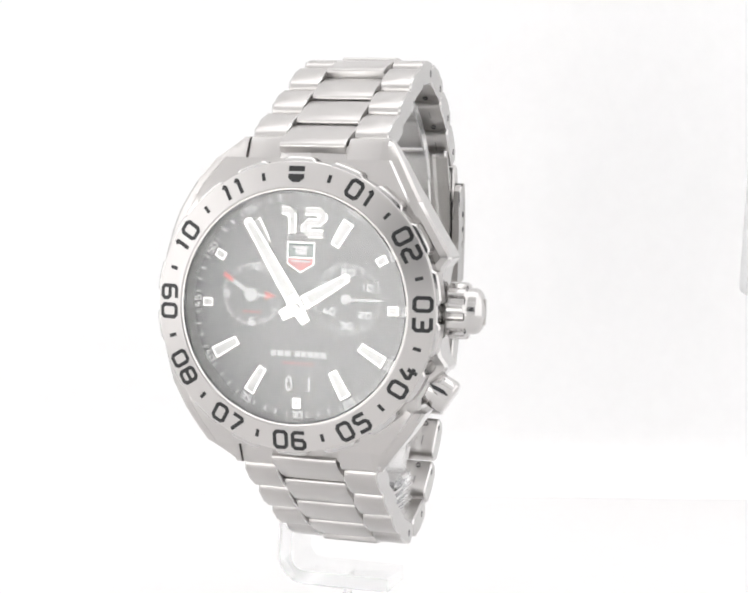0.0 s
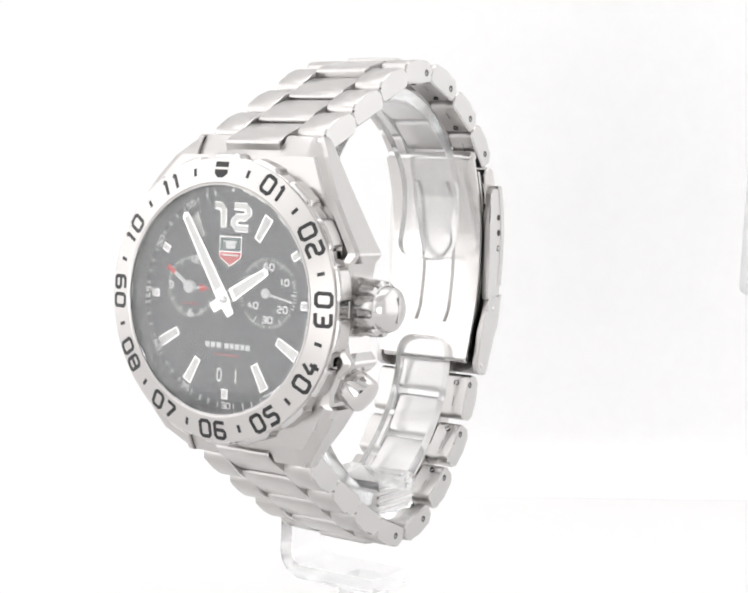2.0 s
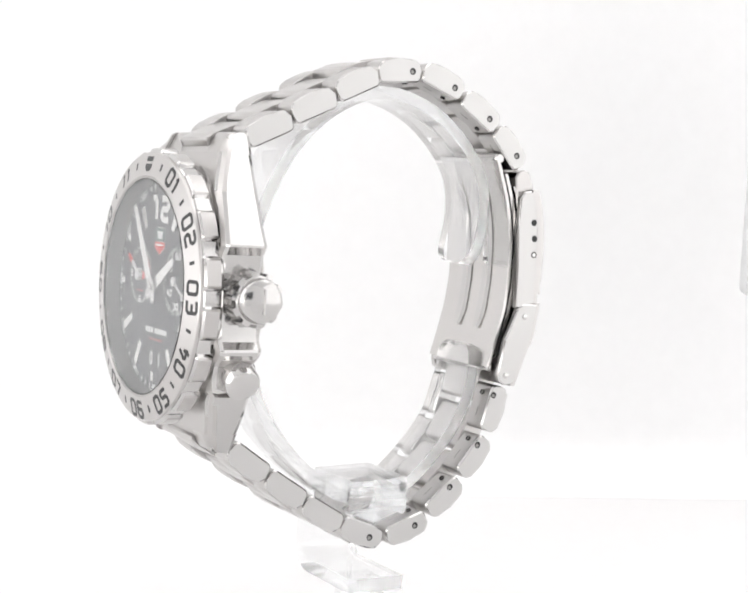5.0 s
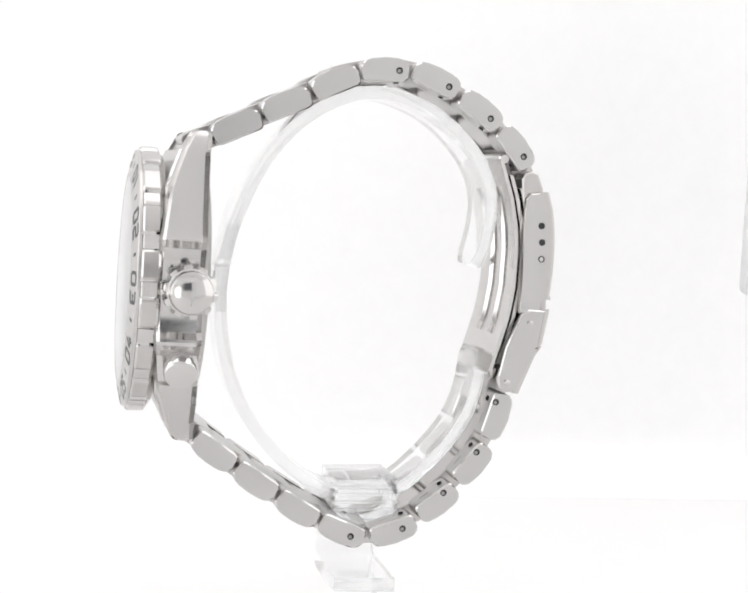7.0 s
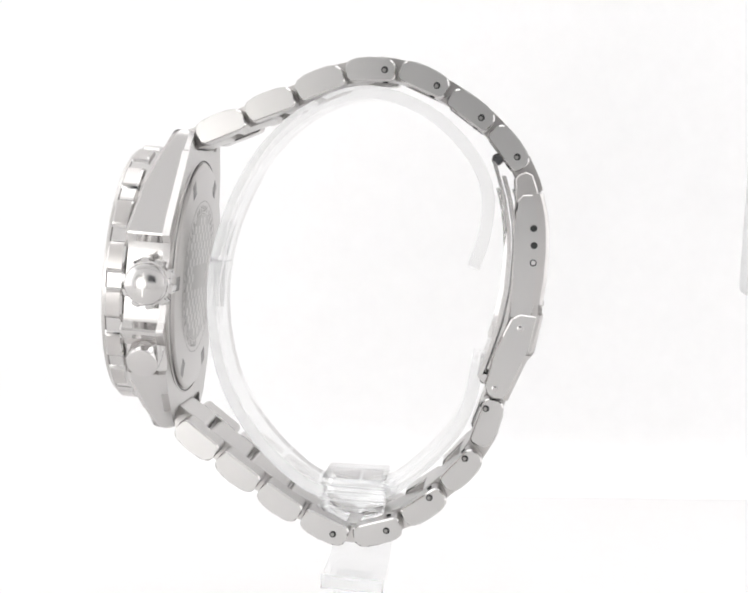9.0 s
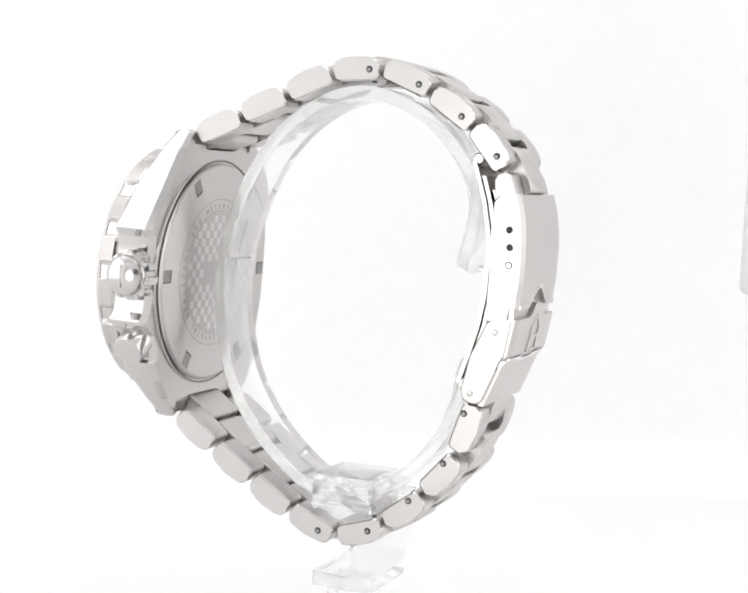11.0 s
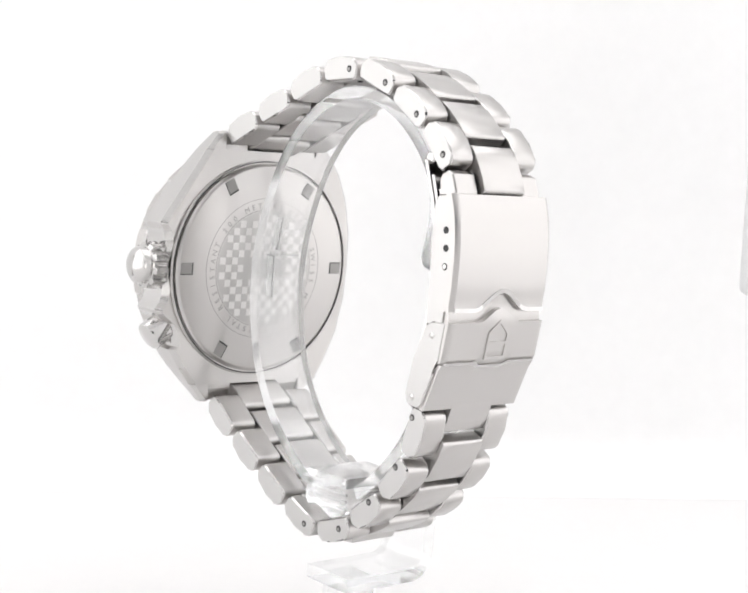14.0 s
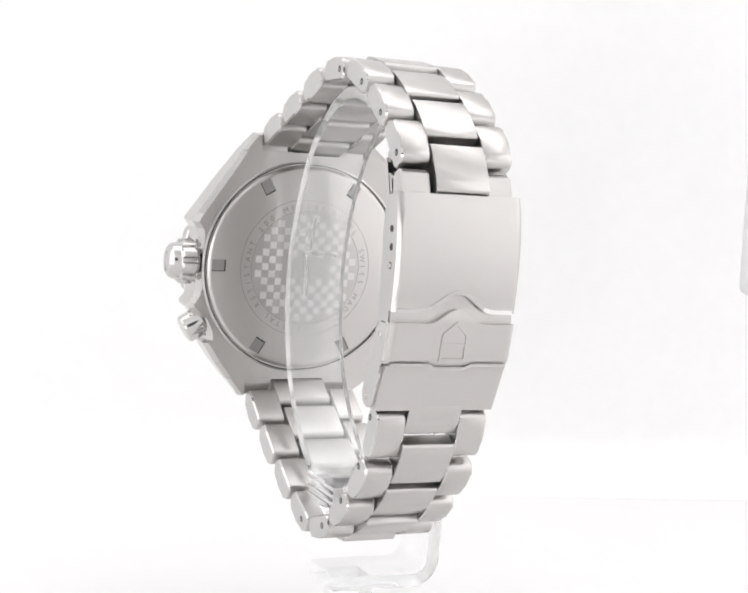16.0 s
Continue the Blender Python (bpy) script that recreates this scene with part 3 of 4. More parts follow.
def build_back():
    bk = part("case_back", lathe([(10.0, 19.35), (10.75, 19.35), (10.9, 19.1), (10.9, 18.8), (10.6, 18.75), (10.6, 18.55), (11.0, 18.5), (11.35, 18.1), (11.4, 17.8), (11.4, 0.0)], (0, 0, 0), (0, 1, 0), 128), SATIN, watch, "satin steel screwed case back with engraved chequer")
    # raised plates and strips, coloured dark like the shade in sunk notches
    for k in range(6):
        part("notch_floor_shade", plate(bar(90 + 60 * k, 15.3, 17.75, 2.0, 2.0), BACK, 0.012, 0.0, 1), ENGRAVED_AND_SHADE, bk)
        part("notch_edge_shade", plate(bar(90 + 60 * k, 15.2, 15.45, 2.0, 2.0), BACK, 0.02, 0.0, 1), RECESS_SHADE, bk)
        side = polar(90 + 60 * k, 1)
        off = Vector((side.y, -side.x)) * 1.03
        part("notch_edge_shade", plate([tuple(Vector(q) + off) for q in bar(90 + 60 * k, 15.2, 17.75, 0.16, 0.16)], BACK, 0.02, 0.0, 1), RECESS_SHADE, bk)
    part("step_ring", lathe([(11.405, 12.4), (11.42, 12.4), (11.42, 12.5), (11.405, 12.5)], (0, 0, 0), (0, 1, 0), 128), ENGRAVED_AND_SHADE, bk)
    # ring on the flat rim, its dark colour painted as a groove's shade
    part("groove", lathe([(10.91, 18.78), (10.93, 18.78), (10.93, 18.98), (10.91, 18.98)], (0, 0, 0), (0, 1, 0), 128), RECESS_SHADE, bk, "near-black ring for the shade of the case back groove")
    part("etched_field", lathe([(11.404, 0.0), (11.404, 10.2), (11.395, 10.25)], (0, 0, 0), (0, 1, 0), 96), ETCHED, bk, "etched round field under the chequer")
    sq = bmesh.new()
    step = 1.3
    for i in range(-9, 10):
        for j in range(-9, 10):
            u, w = i * step, j * step
            if (i + j) % 2 or math.hypot(u, w) > 9.7 or abs(w) < 1.6 and abs(u) < 4:
                continue
            h = step * 0.47
            join(sq, plate([(u - h, w - h), (u + h, w - h), (u + h, w + h), (u - h, w + h)], BACK, 0.03, 0.0, 1))
    tagged(part("chequer", sq, PALE, bk, "engraved chequer pattern"), kind="stuff")
    part("engraved_ring", lathe([(11.405, 10.35), (11.415, 10.35), (11.415, 10.47), (11.405, 10.47)], (0, 0, 0), (0, 1, 0), 128), ENGRAVED_AND_SHADE, bk)
    # engraved line of words round the rim
    text = "RESISTANT 200 METERS"
    arcs = ((text, 128.0, -7.4), ("STEEL", -24.0, -7.4), ("SWISS MADE", -72.0, -7.4), ("CRYSTAL", 184.0, -7.0))
    for words, start, stepdeg in arcs:
        letters = bmesh.new()
        for k, ch in enumerate(words):
            if ch == " ":
                continue
            cu = bpy.data.curves.new("letter", "FONT")
            cu.body, cu.size, cu.align_x, cu.extrude = ch, 1.4, "CENTER", 0.01
            tmp = bpy.data.objects.new("letter", cu)
            scene.collection.objects.link(tmp)
            me = bpy.data.meshes.new_from_object(tmp)
            bpy.data.objects.remove(tmp)
            b2 = bmesh.new()
            b2.from_mesh(me)
            d = polar(start + stepdeg * k, 1)
            s = Vector((-d.y, d.x))
            for v in b2.verts:
                x, y, z = v.co
                q = d * (10.75 + y) + s * x
                v.co = (q.x, 11.42 + z, q.y)
            join(letters, b2)
        part("engraved_words", letters, ENGRAVED_AND_SHADE, bk, "engraved words " + words.lower())


# ---- bracelet ----
DRIFT = {1: table([(11, -0.2), (40, -1.3), (55, -1.45), (62, -1.75)]), -1: table([(11, -0.3), (25, -1.2), (37, -1.8), (50, -1.55), (62, -1.7)])}


def half_width(v):
    return 10.25 - 1.05 * min(1.0, max(0.0, (v - 12) / 45))


def link_outline(a, b, out, thick, trim=0.0, bulge=0.28, ro_=1.25):
    """A rounded side outline from end a to end b in (v, w), its outer face slightly domed."""
    a, b = Vector(a), Vector(b)
    s = (b - a).normalized()
    n = Vector((-s.y, s.x)) * out
    c, half, t = (a + b) / 2, (b - a).length / 2 + trim, thick / 2
    pts = []
    def arc(cx, cy, r, a0, a1, k=4):
        for i in range(k + 1):
            q = radians(a0 + (a1 - a0) * i / k)
            pts.append((cx + r * math.cos(q), cy + r * math.sin(q)))
    ri = 0.95
    arc(half - ri, -t + ri, ri, -90, 0)
    arc(half - ro_, t - ro_ - 0.12, ro_, 0, 78)
    for k in (0.5, 0.0, -0.5):
        pts.append((k * half, t + bulge * (1 - (k * 1.1) ** 2) - 0.06))
    arc(-half + ro_, t - ro_ - 0.12, ro_, 102, 180)
    arc(-half + ri, -t + ri, ri, 180, 270)
    return [tuple(c + s * x + n * y) for x, y in pts]


TOP = [((11.3, 22.9), (18.5, 26.4)), ((18.8, 27.0), (26.0, 30.4)), ((26.4, 31.0), (33.4, 34.4)), ((33.8, 34.9), (41.5, 35.6)),
       ((42.3, 35.9), (49.9, 33.1)), ((50.5, 32.5), (57.2, 28.2)), ((57.7, 27.8), (62.8, 22.0))]
LOW = [((11.5, -23.4), (17.8, -27.7)), ((18.3, -28.1), (24.8, -32.2)), ((25.3, -32.6), (31.9, -36.4)), ((32.4, -36.6), (39.8, -39.5)),
       ((41.0, -39.2), (48.4, -36.6)), ((48.8, -35.5), (54.7, -30.8)), ((54.9, -29.6), (59.6, -23.8)), ((59.6, -22.4), (61.7, -14.9))]
PINS = [(39.9, 35.4), (48.2, 33.6), (55.5, 29.2), (61.6, 23.6), (60.2, -16.3), (57.6, -24.6), (52.5, -31.4), (46.1, -37.4), (37.6, -38.8)]
THICK = 3.55


def build_bracelet():
    for chain, out in ((TOP, 1), (LOW, -1)):
        for a, b in chain:
            v = (a[0] + b[0]) / 2
            prof, d, hw = link_outline(a, b, out, THICK), DRIFT[out](v), half_width(v)
            part("link", prism(prof, d + hw * 0.49, d + hw, 0.24, 1), STEEL, watch, "brushed steel outer bracelet link", 30, flank=SIDE, rim=POLISHED)
            part("link", prism(prof, d - hw, d - hw * 0.49, 0.24, 1), STEEL, watch, "brushed steel outer bracelet link", 30, flank=SIDE, rim=POLISHED)
        # centre links bridge each pair of outer ones
        first = ((7.6, 21.5), (10.8, 22.7)) if out > 0 else ((7.8, -21.3), (11.0, -23.0))
        last = ((63.4, 20.6), (65.4, 14.0)) if out > 0 else ((61.8, -14.2), (63.2, -9.0))
        seq = [first] + chain + [last]
        for (a0, a1), (b0, b1) in zip(seq, seq[1:]):
            c = (Vector(a1) + Vector(b0)) / 2
            s = ((Vector(a1) - Vector(a0)).normalized() + (Vector(b1) - Vector(b0)).normalized()).normalized()
            prof = link_outline(c - s * 3.87, c + s * 3.87, out, THICK - 0.1, 0.0, 0.10, 0.55)
            d, hw = DRIFT[out](c.x), half_width(c.x)
            part("centre_link", prism(prof, d - hw * 0.478, d + hw * 0.478, 0.15, 1), STEEL, watch, "brushed steel centre bracelet link", 30)
    for chain, out in ((TOP[3:], 1), (LOW[4:], -1)):
        for a, b in chain:
            a, b = Vector(a), Vector(b)
            t = (b - a).normalized()
            n = Vector((-t.y, t.x)) * out
            v = (a.x + b.x) / 2
            u = DRIFT[out](v) + half_width(v) * 0.75
            c = (a + b) / 2 - n * (THICK / 2 + 0.01)
            h1 = c + t * 2.2
            # no hole is cut: a dark spot painted as its shade
            part("inner_hole", lathe([(-0.02, 0.0), (-0.02, 0.42), (0.2, 0.42)], (u, h1.x, h1.y), (0, -n.x, -n.y), 16), RECESS_SHADE, watch, "near-black spot for the shade of a small inner hole")
            q = [c - t * 0.2 + n * 0.05, c - t * 1.9 + n * 0.05, c - t * 1.9 - n * 0.02, c - t * 0.2 - n * 0.02]
            part("inner_mark", prism([tuple(x) for x in q], u - 0.09, u + 0.09, 0), ENGRAVED_AND_SHADE, watch)
    for v, w in PINS:
        a, b = min(TOP + LOW, key=lambda e: ((e[0][0] + e[1][0]) / 2 - v) ** 2 + ((e[0][1] + e[1][1]) / 2 - w) ** 2)
        mid_v = (a[0] + b[0]) / 2
        u = DRIFT[1 if w > 0 else -1](mid_v) + half_width(mid_v)
        # disc on the flank, coloured dark as the pin hole's shade
        pin = part("pin", lathe([(u - 0.5, 0.55), (u + 0.012, 0.55), (u + 0.012, 0.0)], (0, v, w), (1, 0, 0), 20), RECESS_SHADE, watch, "near-black disc for the shade of a link pin hole")
        part("pin_head", lathe([(u, 0.3), (u + 0.03, 0.28), (u + 0.03, 0.0)], (0, v - 0.08, w - 0.08), (1, 0, 0), 16), ENGRAVED_AND_SHADE, pin)
    for s in (1, -1):
        prof = [(6.0, 18.6 * s), (8.1, 22.9 * s), (8.5, 23.5 * s), (9.2, 23.7 * s), (10.0, 23.4 * s), (10.1, 22.0 * s), (10.55, 21.4 * s), (10.55, 18.6 * s)]
        mid = [(6.05, 18.6 * s), (7.7, 22.0 * s), (8.2, 22.5 * s), (9.2, 22.6 * s), (10.2, 22.3 * s), (10.2, 18.6 * s)]
        for u0, u1 in ((-9.85, -4.95), (4.95, 9.85)):
            part("end_link", prism(prof, u0, u1, 0.12), STEEL, watch, "brushed steel end link between the lugs", 30)
        part("end_link", prism(mid, -4.93, 4.93, 0.05), STEEL, watch, "brushed steel end link between the lugs", 30)


def build_clasp():
    uc, hw = -1.35, 10.25
    # half link that slides into the cover
    prof = [(61.6, 20.0), (62.1, 20.9), (63.2, 21.4), (64.3, 21.0), (65.3, 18.6), (65.4, 15.0), (62.3, 15.0)]
    part("clasp_link", prism(prof, uc + 4.5, uc + 9.1, 0.22, 1), STEEL, watch, "brushed steel half link at the clasp", 30)
    part("clasp_link", prism(prof, uc - 9.1, uc - 4.5, 0.22, 1), STEEL, watch, "brushed steel half link at the clasp", 30)
    outer = table([(-15.0, 63.0), (-13.6, 63.5), (-8.7, 65.3), (-7.9, 65.6), (-6.4, 66.9), (-0.6, 67.75), (1.8, 67.6), (4.4, 67.85), (9.1, 67.85), (12.2, 67.6), (15.3, 67.1), (18.3, 66.1)])
    us = [uc - hw, uc - hw + 0.3] + [uc + (hw - 0.7) * (-1 + 2 * i / 40) for i in range(41)] + [uc + hw - 0.3, uc + hw]

    def fall(u, depth):
        return depth * max(0.0, (abs(u - uc) - (hw - 0.7)) / 0.7) ** 1.5

    def wave(u):
        x = abs(u - (uc - 0.4)) / 5.8
        return 0.5 + 0.5 * math.cos(math.pi * min(1, x))

    def crest(u):
        x = abs(u - (uc - 0.4)) / 5.2
        return (0.5 + 0.5 * math.cos(math.pi * min(1, x))) ** 1.3

    def tongue(u):
        return min(1.0, max(0.0, (3.4 - abs(u - uc + 0.4)) / 0.7))
    cover = part("clasp_cover", sheet(us, lambda u: 18.2, lambda u: 0.9 + 2.9 * wave(u), 16, lambda u, w: outer(w) - fall(u, 0.55), 1.2), STEEL, watch, "brushed steel folding clasp cover with a waved edge", 30)
    side = [(62.2, 16.8), (63.0, 17.8), (64.7, 18.0), (65.6, 15.3), (66.1, 12.2), (66.4, 9.1), (66.4, 4.4), (66.2, 1.2), (66.0, -1.5), (62.6, -1.5), (62.6, 1.5), (62.6, 5.6), (62.2, 11.8)]
    part("side_plate", prism(side, uc + hw - 1.3, uc + hw - 0.05, 0.2, 1), STEEL, cover, "", 30, flank=SIDE, rim=POLISHED)
    part("side_plate", prism(side, uc - hw + 0.05, uc - hw + 1.3, 0.2), STEEL, cover, "", 30)
    # discs on the side plate paint the shade of uncut holes
    for v, w, mat in ((65.1, 12.75, RECESS_SHADE), (65.4, 10.1, RECESS_SHADE), (65.5, 7.4, RECESS_SHADE)):
        part("adjust_hole", lathe([(uc + hw - 0.4, 0.55), (uc + hw - 0.02, 0.55), (uc + hw - 0.02, 0.0)], (0, v, w), (1, 0, 0), 20), mat, cover, "near-black disc for the shade of a spring bar hole")
    part("bar_end", lathe([(uc + hw - 0.03, 0.38), (uc + hw + 0.05, 0.36), (uc + hw + 0.05, 0.0)], (0, 65.5, 7.4), (1, 0, 0), 20), POLISHED, cover, "end of the spring bar")
    # rounded bead along the waved edge, and the sunk lip under it
    bead = bmesh.new()
    edge = [Vector((u, 1.15 + 2.9 * wave(u))) for u in us[2:-2]]
    ribbon(bead, edge, False, 0.32, lambda q, h: (q.x, outer(q.y) - 0.1 + 0.24 * h, q.y))
    part("edge_bead", bevel_all(bead, 0.14, 2, 40), POLISHED, cover, "polished bead along the waved edge", 30)
    low_bead = bmesh.new()
    foot_edge = [Vector((u, -7.05 - 0.6 * tongue(u))) for u in us[2:-2]]
    ribbon(low_bead, foot_edge, False, 0.26, lambda q, h: (q.x, outer(q.y) + 0.12 + 0.30 * h, q.y))
    part("inner_lip", sheet(us[1:-1], lambda u: 3.5, lambda u: -1.2, 6, lambda u, w: outer(w) - 0.75, 0.8), SATIN, cover)
    lock = part("clasp_lock", sheet(us, lambda u: -0.7 + 2.1 * crest(u), lambda u: -7.0 - 0.6 * tongue(u), 10, lambda u, w: outer(w) + 0.12 - fall(u, 0.5), 1.0), STEEL, watch, "brushed steel safety flap with an embossed shield", 30)
    part("edge_bead", bevel_all(low_bead, 0.11, 2, 40), POLISHED, lock, "polished bead along the stepped edge", 30)
    low_side = [(62.9, -1.6), (64.2, -0.8), (66.9, -0.9), (66.2, -6.6), (65.2, -7.3), (65.2, -8.7), (63.3, -13.8), (62.6, -14.3), (61.2, -14.4), (60.1, -13.8), (59.7, -12.4), (60.7, -7.0)]
    part("side_plate", prism(low_side, uc + hw - 1.0, uc + hw + 0.15, 0.22, 1), STEEL, lock, "", 30, flank=SIDE, rim=POLISHED)
    part("side_plate", prism(low_side, uc - hw - 0.15, uc - hw + 1.0, 0.25), STEEL, lock, "", 30)
    for v, w in ((64.4, -3.0), (61.3, -12.8)):
        part("rivet", lathe([(uc + hw, 0.5), (uc + hw + 0.2, 0.5), (uc + hw + 0.26, 0.35), (uc + hw + 0.26, 0.0)], (0, v, w), (1, 0, 0), 20), POLISHED, lock)
    # shield outline on the flap
    sh = [(-2.0, -6.2), (-2.0, -2.4), (0, -0.6), (2.0, -2.4), (2.0, -6.2)]
    em = bmesh.new()
    def on(q, h):
        return (uc - 0.4 + q.x, outer(q.y) + 0.05 + 0.25 * h, q.y)
    ribbon(em, [Vector(p) for p in sh], True, 0.22, on)
    ribbon(em, [Vector((-2.0, -3.9)), Vector((2.0, -3.9))], False, 0.2, on)
    part("embossed_shield", em, STEEL, lock, "embossed shield outline")
    flap = part("clasp_flap", sheet(us[1:-1], lambda u: -7.18 - 0.6 * tongue(u), lambda u: -14.6, 8, lambda u, w: outer(w) + 0.35, 0.9), STEEL, watch, "brushed steel lower clasp flap", 30)
    # folded blades inside
    curve = table([(-12.0, 58.9), (-10.5, 59.3), (-7.3, 60.2), (-2.4, 61.4), (2.4, 62.0), (8.6, 62.0), (12.3, 61.6), (16.9, 60.5), (20.8, 59.1), (22.6, 58.4)])
    ub = [uc + 8.8 * (-1 + 2 * i / 12) for i in range(13)]
    for off, lo, hi in ((0.0, -11.5, 22.6), (0.95, -10.0, 20.5), (2.1, -9.0, 18.5)):
        bl = part("clasp_blade", sheet(ub, lambda u: hi, lambda u: lo, 24, lambda u, w: curve(w) + off, 0.6), BLADE, watch, "polished folding clasp blade", 30)
        if off == 0.0:
            for du in (-2.9, 2.9):
                rib = []
                for k in range(13):
                    w = -5.5 + 24.0 * k / 12
                    rib.append((w, 1.05 if 0 < k < 12 else 0.5))
                bm = bmesh.new()
                rows = []
                for w, hwid in rib:
                    base = curve(w) - 0.6
                    rows.append([bm.verts.new((uc + du + x * hwid, base - hgt, w)) for x, hgt in ((-1, -0.1), (-0.7, 0.55), (0.7, 0.55), (1, -0.1))])
                for p, q in zip(rows, rows[1:]):
                    for i in range(3):
                        bm.faces.new((p[i], p[i + 1], q[i + 1], q[i]))
                bm.faces.new(rows[0]), bm.faces.new(rows[-1][::-1])
                part("rib", bm, POLISHED, bl, "pressed rib", 20)
    part("hinge", lathe([(uc - 8.2, 0.0), (uc - 8.2, 0.95), (uc + 8.2, 0.95), (uc + 8.5, 0.7), (uc + 8.5, 0.0)], (0, 58.6, 23.0), (1, 0, 0), 24), POLISHED, watch, "polished clasp hinge barrel")
    part("hinge", lathe([(uc - 8.2, 0.0), (uc - 8.2, 0.9), (uc + 8.2, 0.9), (uc + 8.5, 0.7), (uc + 8.5, 0.0)], (0, 59.6, -11.6), (1, 0, 0), 24), POLISHED, watch, "polished clasp hinge barrel")


# ---- clear stand ----
def strip(path, thick, u0, u1, round_end=0):
    """A bent strip along a (v, w) path; round_end: the end whose corners are rounded, 1 the first, -1 the last."""
    pts = [Vector(p) for p in path]
    # smooth the corners
    for _ in range(3):
        fine = [pts[0]]
        for a, b in zip(pts, pts[1:]):
            fine += [a * 0.75 + b * 0.25, a * 0.25 + b * 0.75]
        pts = fine + [pts[-1]]
    lo, hi = [], []
    for i, p in enumerate(pts):
        t = (pts[min(i + 1, len(pts) - 1)] - pts[max(i - 1, 0)]).normalized()
        n = Vector((-t.y, t.x)) * thick / 2
        lo.append(tuple(p - n)), hi.append(tuple(p + n))
    bm = bmesh.new()
    ring = []
    tip, reach = (pts[0] if round_end > 0 else pts[-1]), 3.2
    for p, a, b in zip(pts, lo, hi):
        d = min(reach, (p - tip).length) if round_end else reach
        inset = reach - math.sqrt(max(0.0, reach ** 2 - (reach - d) ** 2))
        ring.append([bm.verts.new((u, *q)) for u, q in ((u0 + inset, a), (u1 - inset, a), (u1 - inset, b), (u0 + inset, b))])
    for p, q in zip(ring, ring[1:]):
        for i in range(4):
            bm.faces.new((p[i], p[(i + 1) % 4], q[(i + 1) % 4], q[i]))
    bm.faces.new(ring[0]), bm.faces.new(ring[-1][::-1])
    return bevel_all(bm, 0.3, 2, 50)


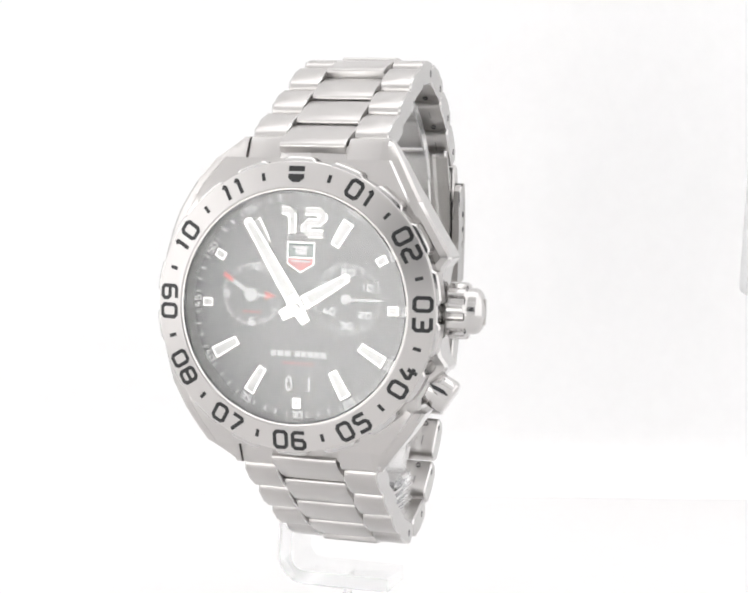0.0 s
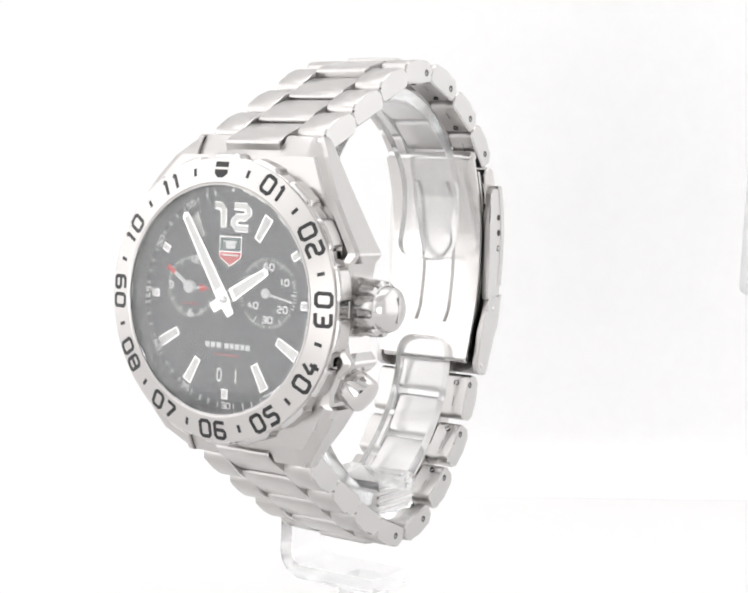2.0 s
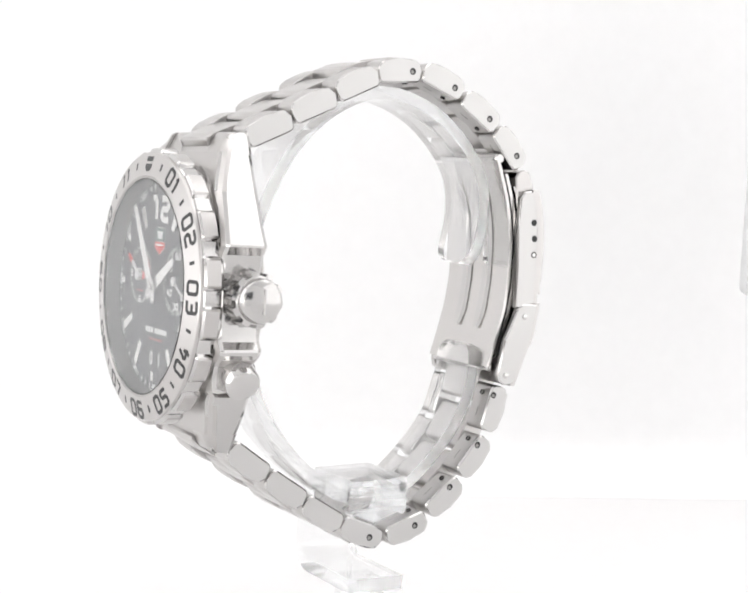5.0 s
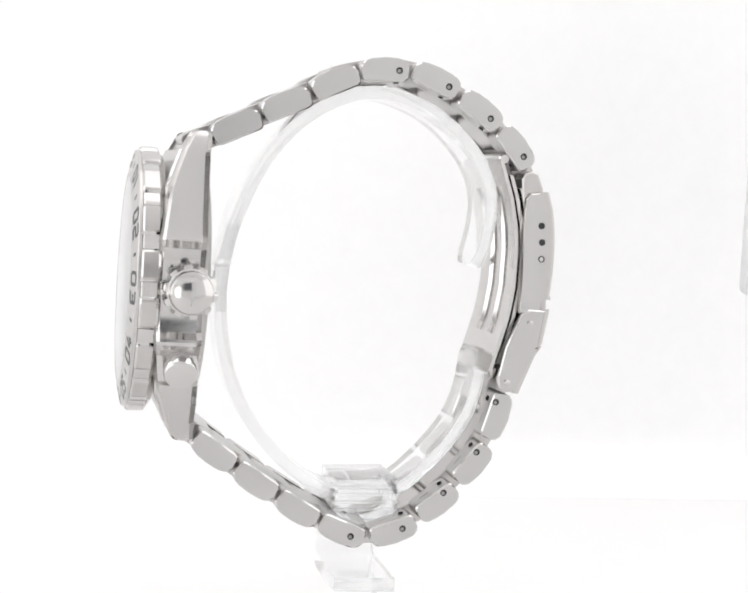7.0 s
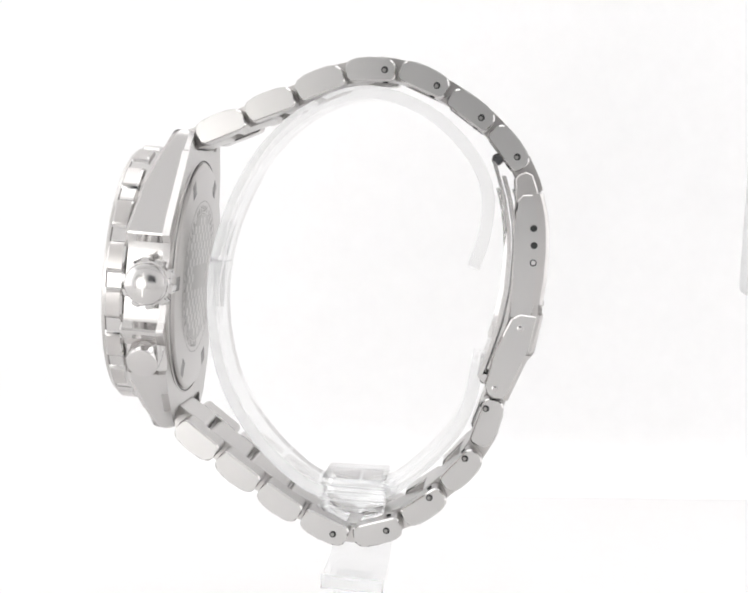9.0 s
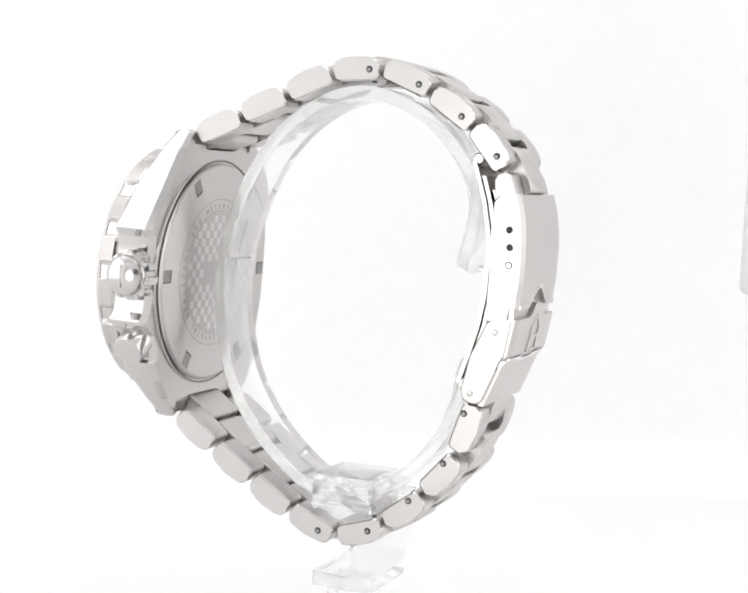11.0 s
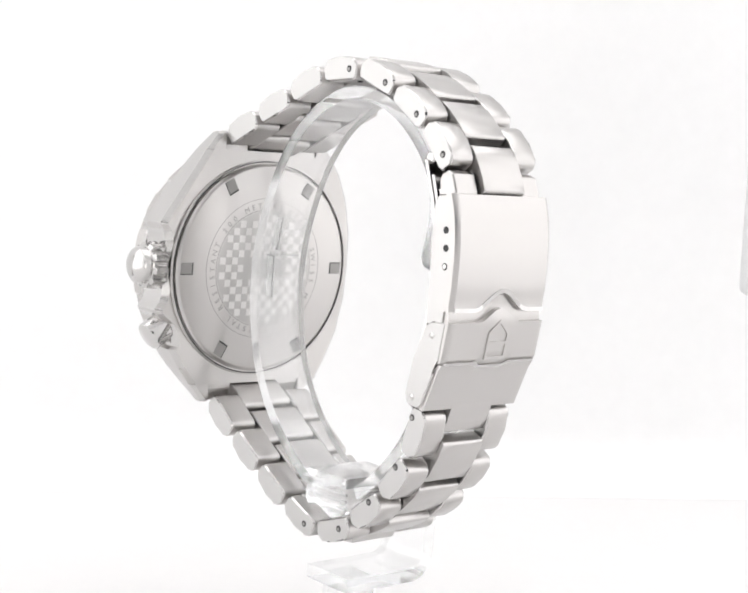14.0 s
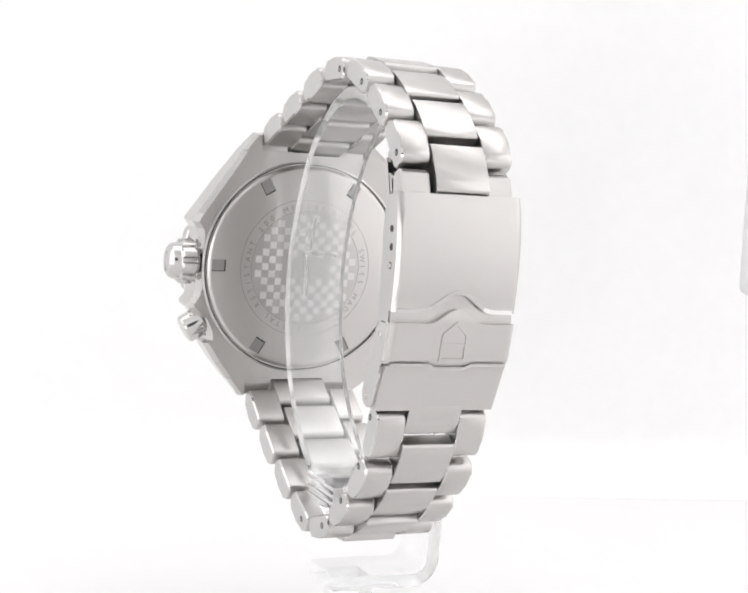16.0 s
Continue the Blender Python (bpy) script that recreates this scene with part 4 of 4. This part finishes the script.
def build_stand():
    st = tagged(new("watch_stand"), "clear acrylic watch stand with a C-shaped band and a foot", "stand")
    loop = [(56.2, 5.2), (57.6, 10.3), (58.0, 16.0), (56.5, 21.0), (52.2, 26.2), (46.2, 30.4), (37.2, 32.7), (28.6, 29.3), (21.4, 22.4), (16.6, 12.0), (14.5, 2.1), (15.0, -7.3), (17.7, -16.9), (23.5, -25.3), (31.6, -31.8), (35.5, -33.0)]
    arm = [(45.0, -32.3), (48.1, -30.2), (54.1, -23.8), (57.6, -17.2), (58.4, -8.2)]
    obs = [part("band", strip(loop, 2.0, -5.8, 4.5, 1), ACRYLIC, st, "clear bent band", flank=FROSTED),
           part("arm", strip(arm, 2.0, -5.8, 4.0, -1), ACRYLIC, st, "clear short arm", flank=FROSTED)]
    bulge = [(35.0, -30.1), (45.2, -29.7), (45.4, -34.6)] + [(40.3 + 5.1 * math.cos(radians(a)), -34.8 + 2.9 * math.sin(radians(a))) for a in range(-10, -180, -17)] + [(35.1, -35.0)]
    obs.append(part("block", prism(bulge, -7.0, 6.0, 0.4), ACRYLIC, st, "clear clamping block"))
    obs.append(part("bridge", prism([(36.0, -32.0), (46.2, -32.0), (46.2, -34.2), (36.0, -34.2)], -13.8, -7.02, 0.3), ACRYLIC, st, "clear plate from the block to the post"))
    for k in range(4):
        w = -31.0 - 1.2 * k
        obs.append(part("rib", prism([(34.5, w), (45.6, w + 0.2), (45.6, w - 0.3), (34.5, w - 0.5)], 6.02, 6.4, 0.15), ACRYLIC, st))
    # one bent strip: a post outside the bracelet, then the foot under it
    path = [(-12.7, -34.22), (-12.7, -42.5)] + [(-9.3 - 3.4 * math.cos(radians(a)), -44.1 - 3.4 * math.sin(radians(a))) for a in range(0, 91, 15)] + [(5.0, -47.5)]
    bm = bmesh.new()
    rows = []
    for k, (u, w) in enumerate(path):
        p0, p1 = Vector(path[max(k - 1, 0)]), Vector(path[min(k + 1, len(path) - 1)])
        t = (p1 - p0).normalized()
        n = Vector((-t.y, t.x)) * 1.15
        rows.append([bm.verts.new((q.x, v, q.y)) for v, q in ((36.0, Vector((u, w)) + n), (46.2, Vector((u, w)) + n), (46.2, Vector((u, w)) - n), (36.0, Vector((u, w)) - n))])
    for p, q in zip(rows, rows[1:]):
        for i in range(4):
            bm.faces.new((p[i], p[(i + 1) % 4], q[(i + 1) % 4], q[i]))
    bm.faces.new(rows[0]), bm.faces.new(rows[-1][::-1])
    obs.append(part("foot", bevel_all(bm, 0.3, 2, 50), ACRYLIC, st, "clear bent post and foot"))
    obs.append(part("foot_peg", bevel_all(prism([(38.0, -48.7), (44.0, -48.7), (44.0, -63.5), (38.0, -63.5)], -3.0, 3.0, 0), 0.3), ACRYLIC, st, "clear peg under the foot"))
    # moulded slits in the band
    bow = table([(-7.1, 15.45), (2.1, 14.85), (12.0, 16.75)])
    for u0, u1, w0, w1 in ((1.0, 1.25, 3.9, 9.6), (1.35, 1.6, -4.4, 2.9), (-3.9, 1.9, 2.75, 3.0)):
        obs.append(part("slit", prism([(bow(w0) - 0.9, w0), (bow(w0) + 0.9, w0), (bow(w1) + 0.9, w1), (bow(w1) - 0.9, w1)], u0, u1, 0.0), FROSTED, st))
    for o in obs:
        o.visible_shadow = False
    return st


build_case()
build_bezel()
seconds_pointer = build_dial()
build_crown()
build_back()
build_bracelet()
build_clasp()
stand = build_stand()


def motions():
    """The turntable: watch and stand turn together at one even rate; the running seconds pointer ticks on."""
    turn = [(t, pose(0, 0, 0, 0, 0, 65.37 - 8.717 * t)) for t in range(17)]
    walk(watch, turn)
    walk(stand, turn)
    axis = WATCH @ Matrix.Translation((6.9 * MM, 3.0 * MM, 1.3 * MM))

    def at(second):
        # the pointer lies along u at 15 seconds
        return axis @ pose(0, 0, 0, 0, 6.0 * (second - 15), 0) @ Matrix.Scale(1.0, 4)
    rows = [(0.0, at(15))]
    for k in range(16):
        rows += [(k + 0.55, at(15 + k)), (k + 0.70, at(16 + k))]
    rows.append((16.0, at(31)))
    walk(seconds_pointer, rows)


motions()
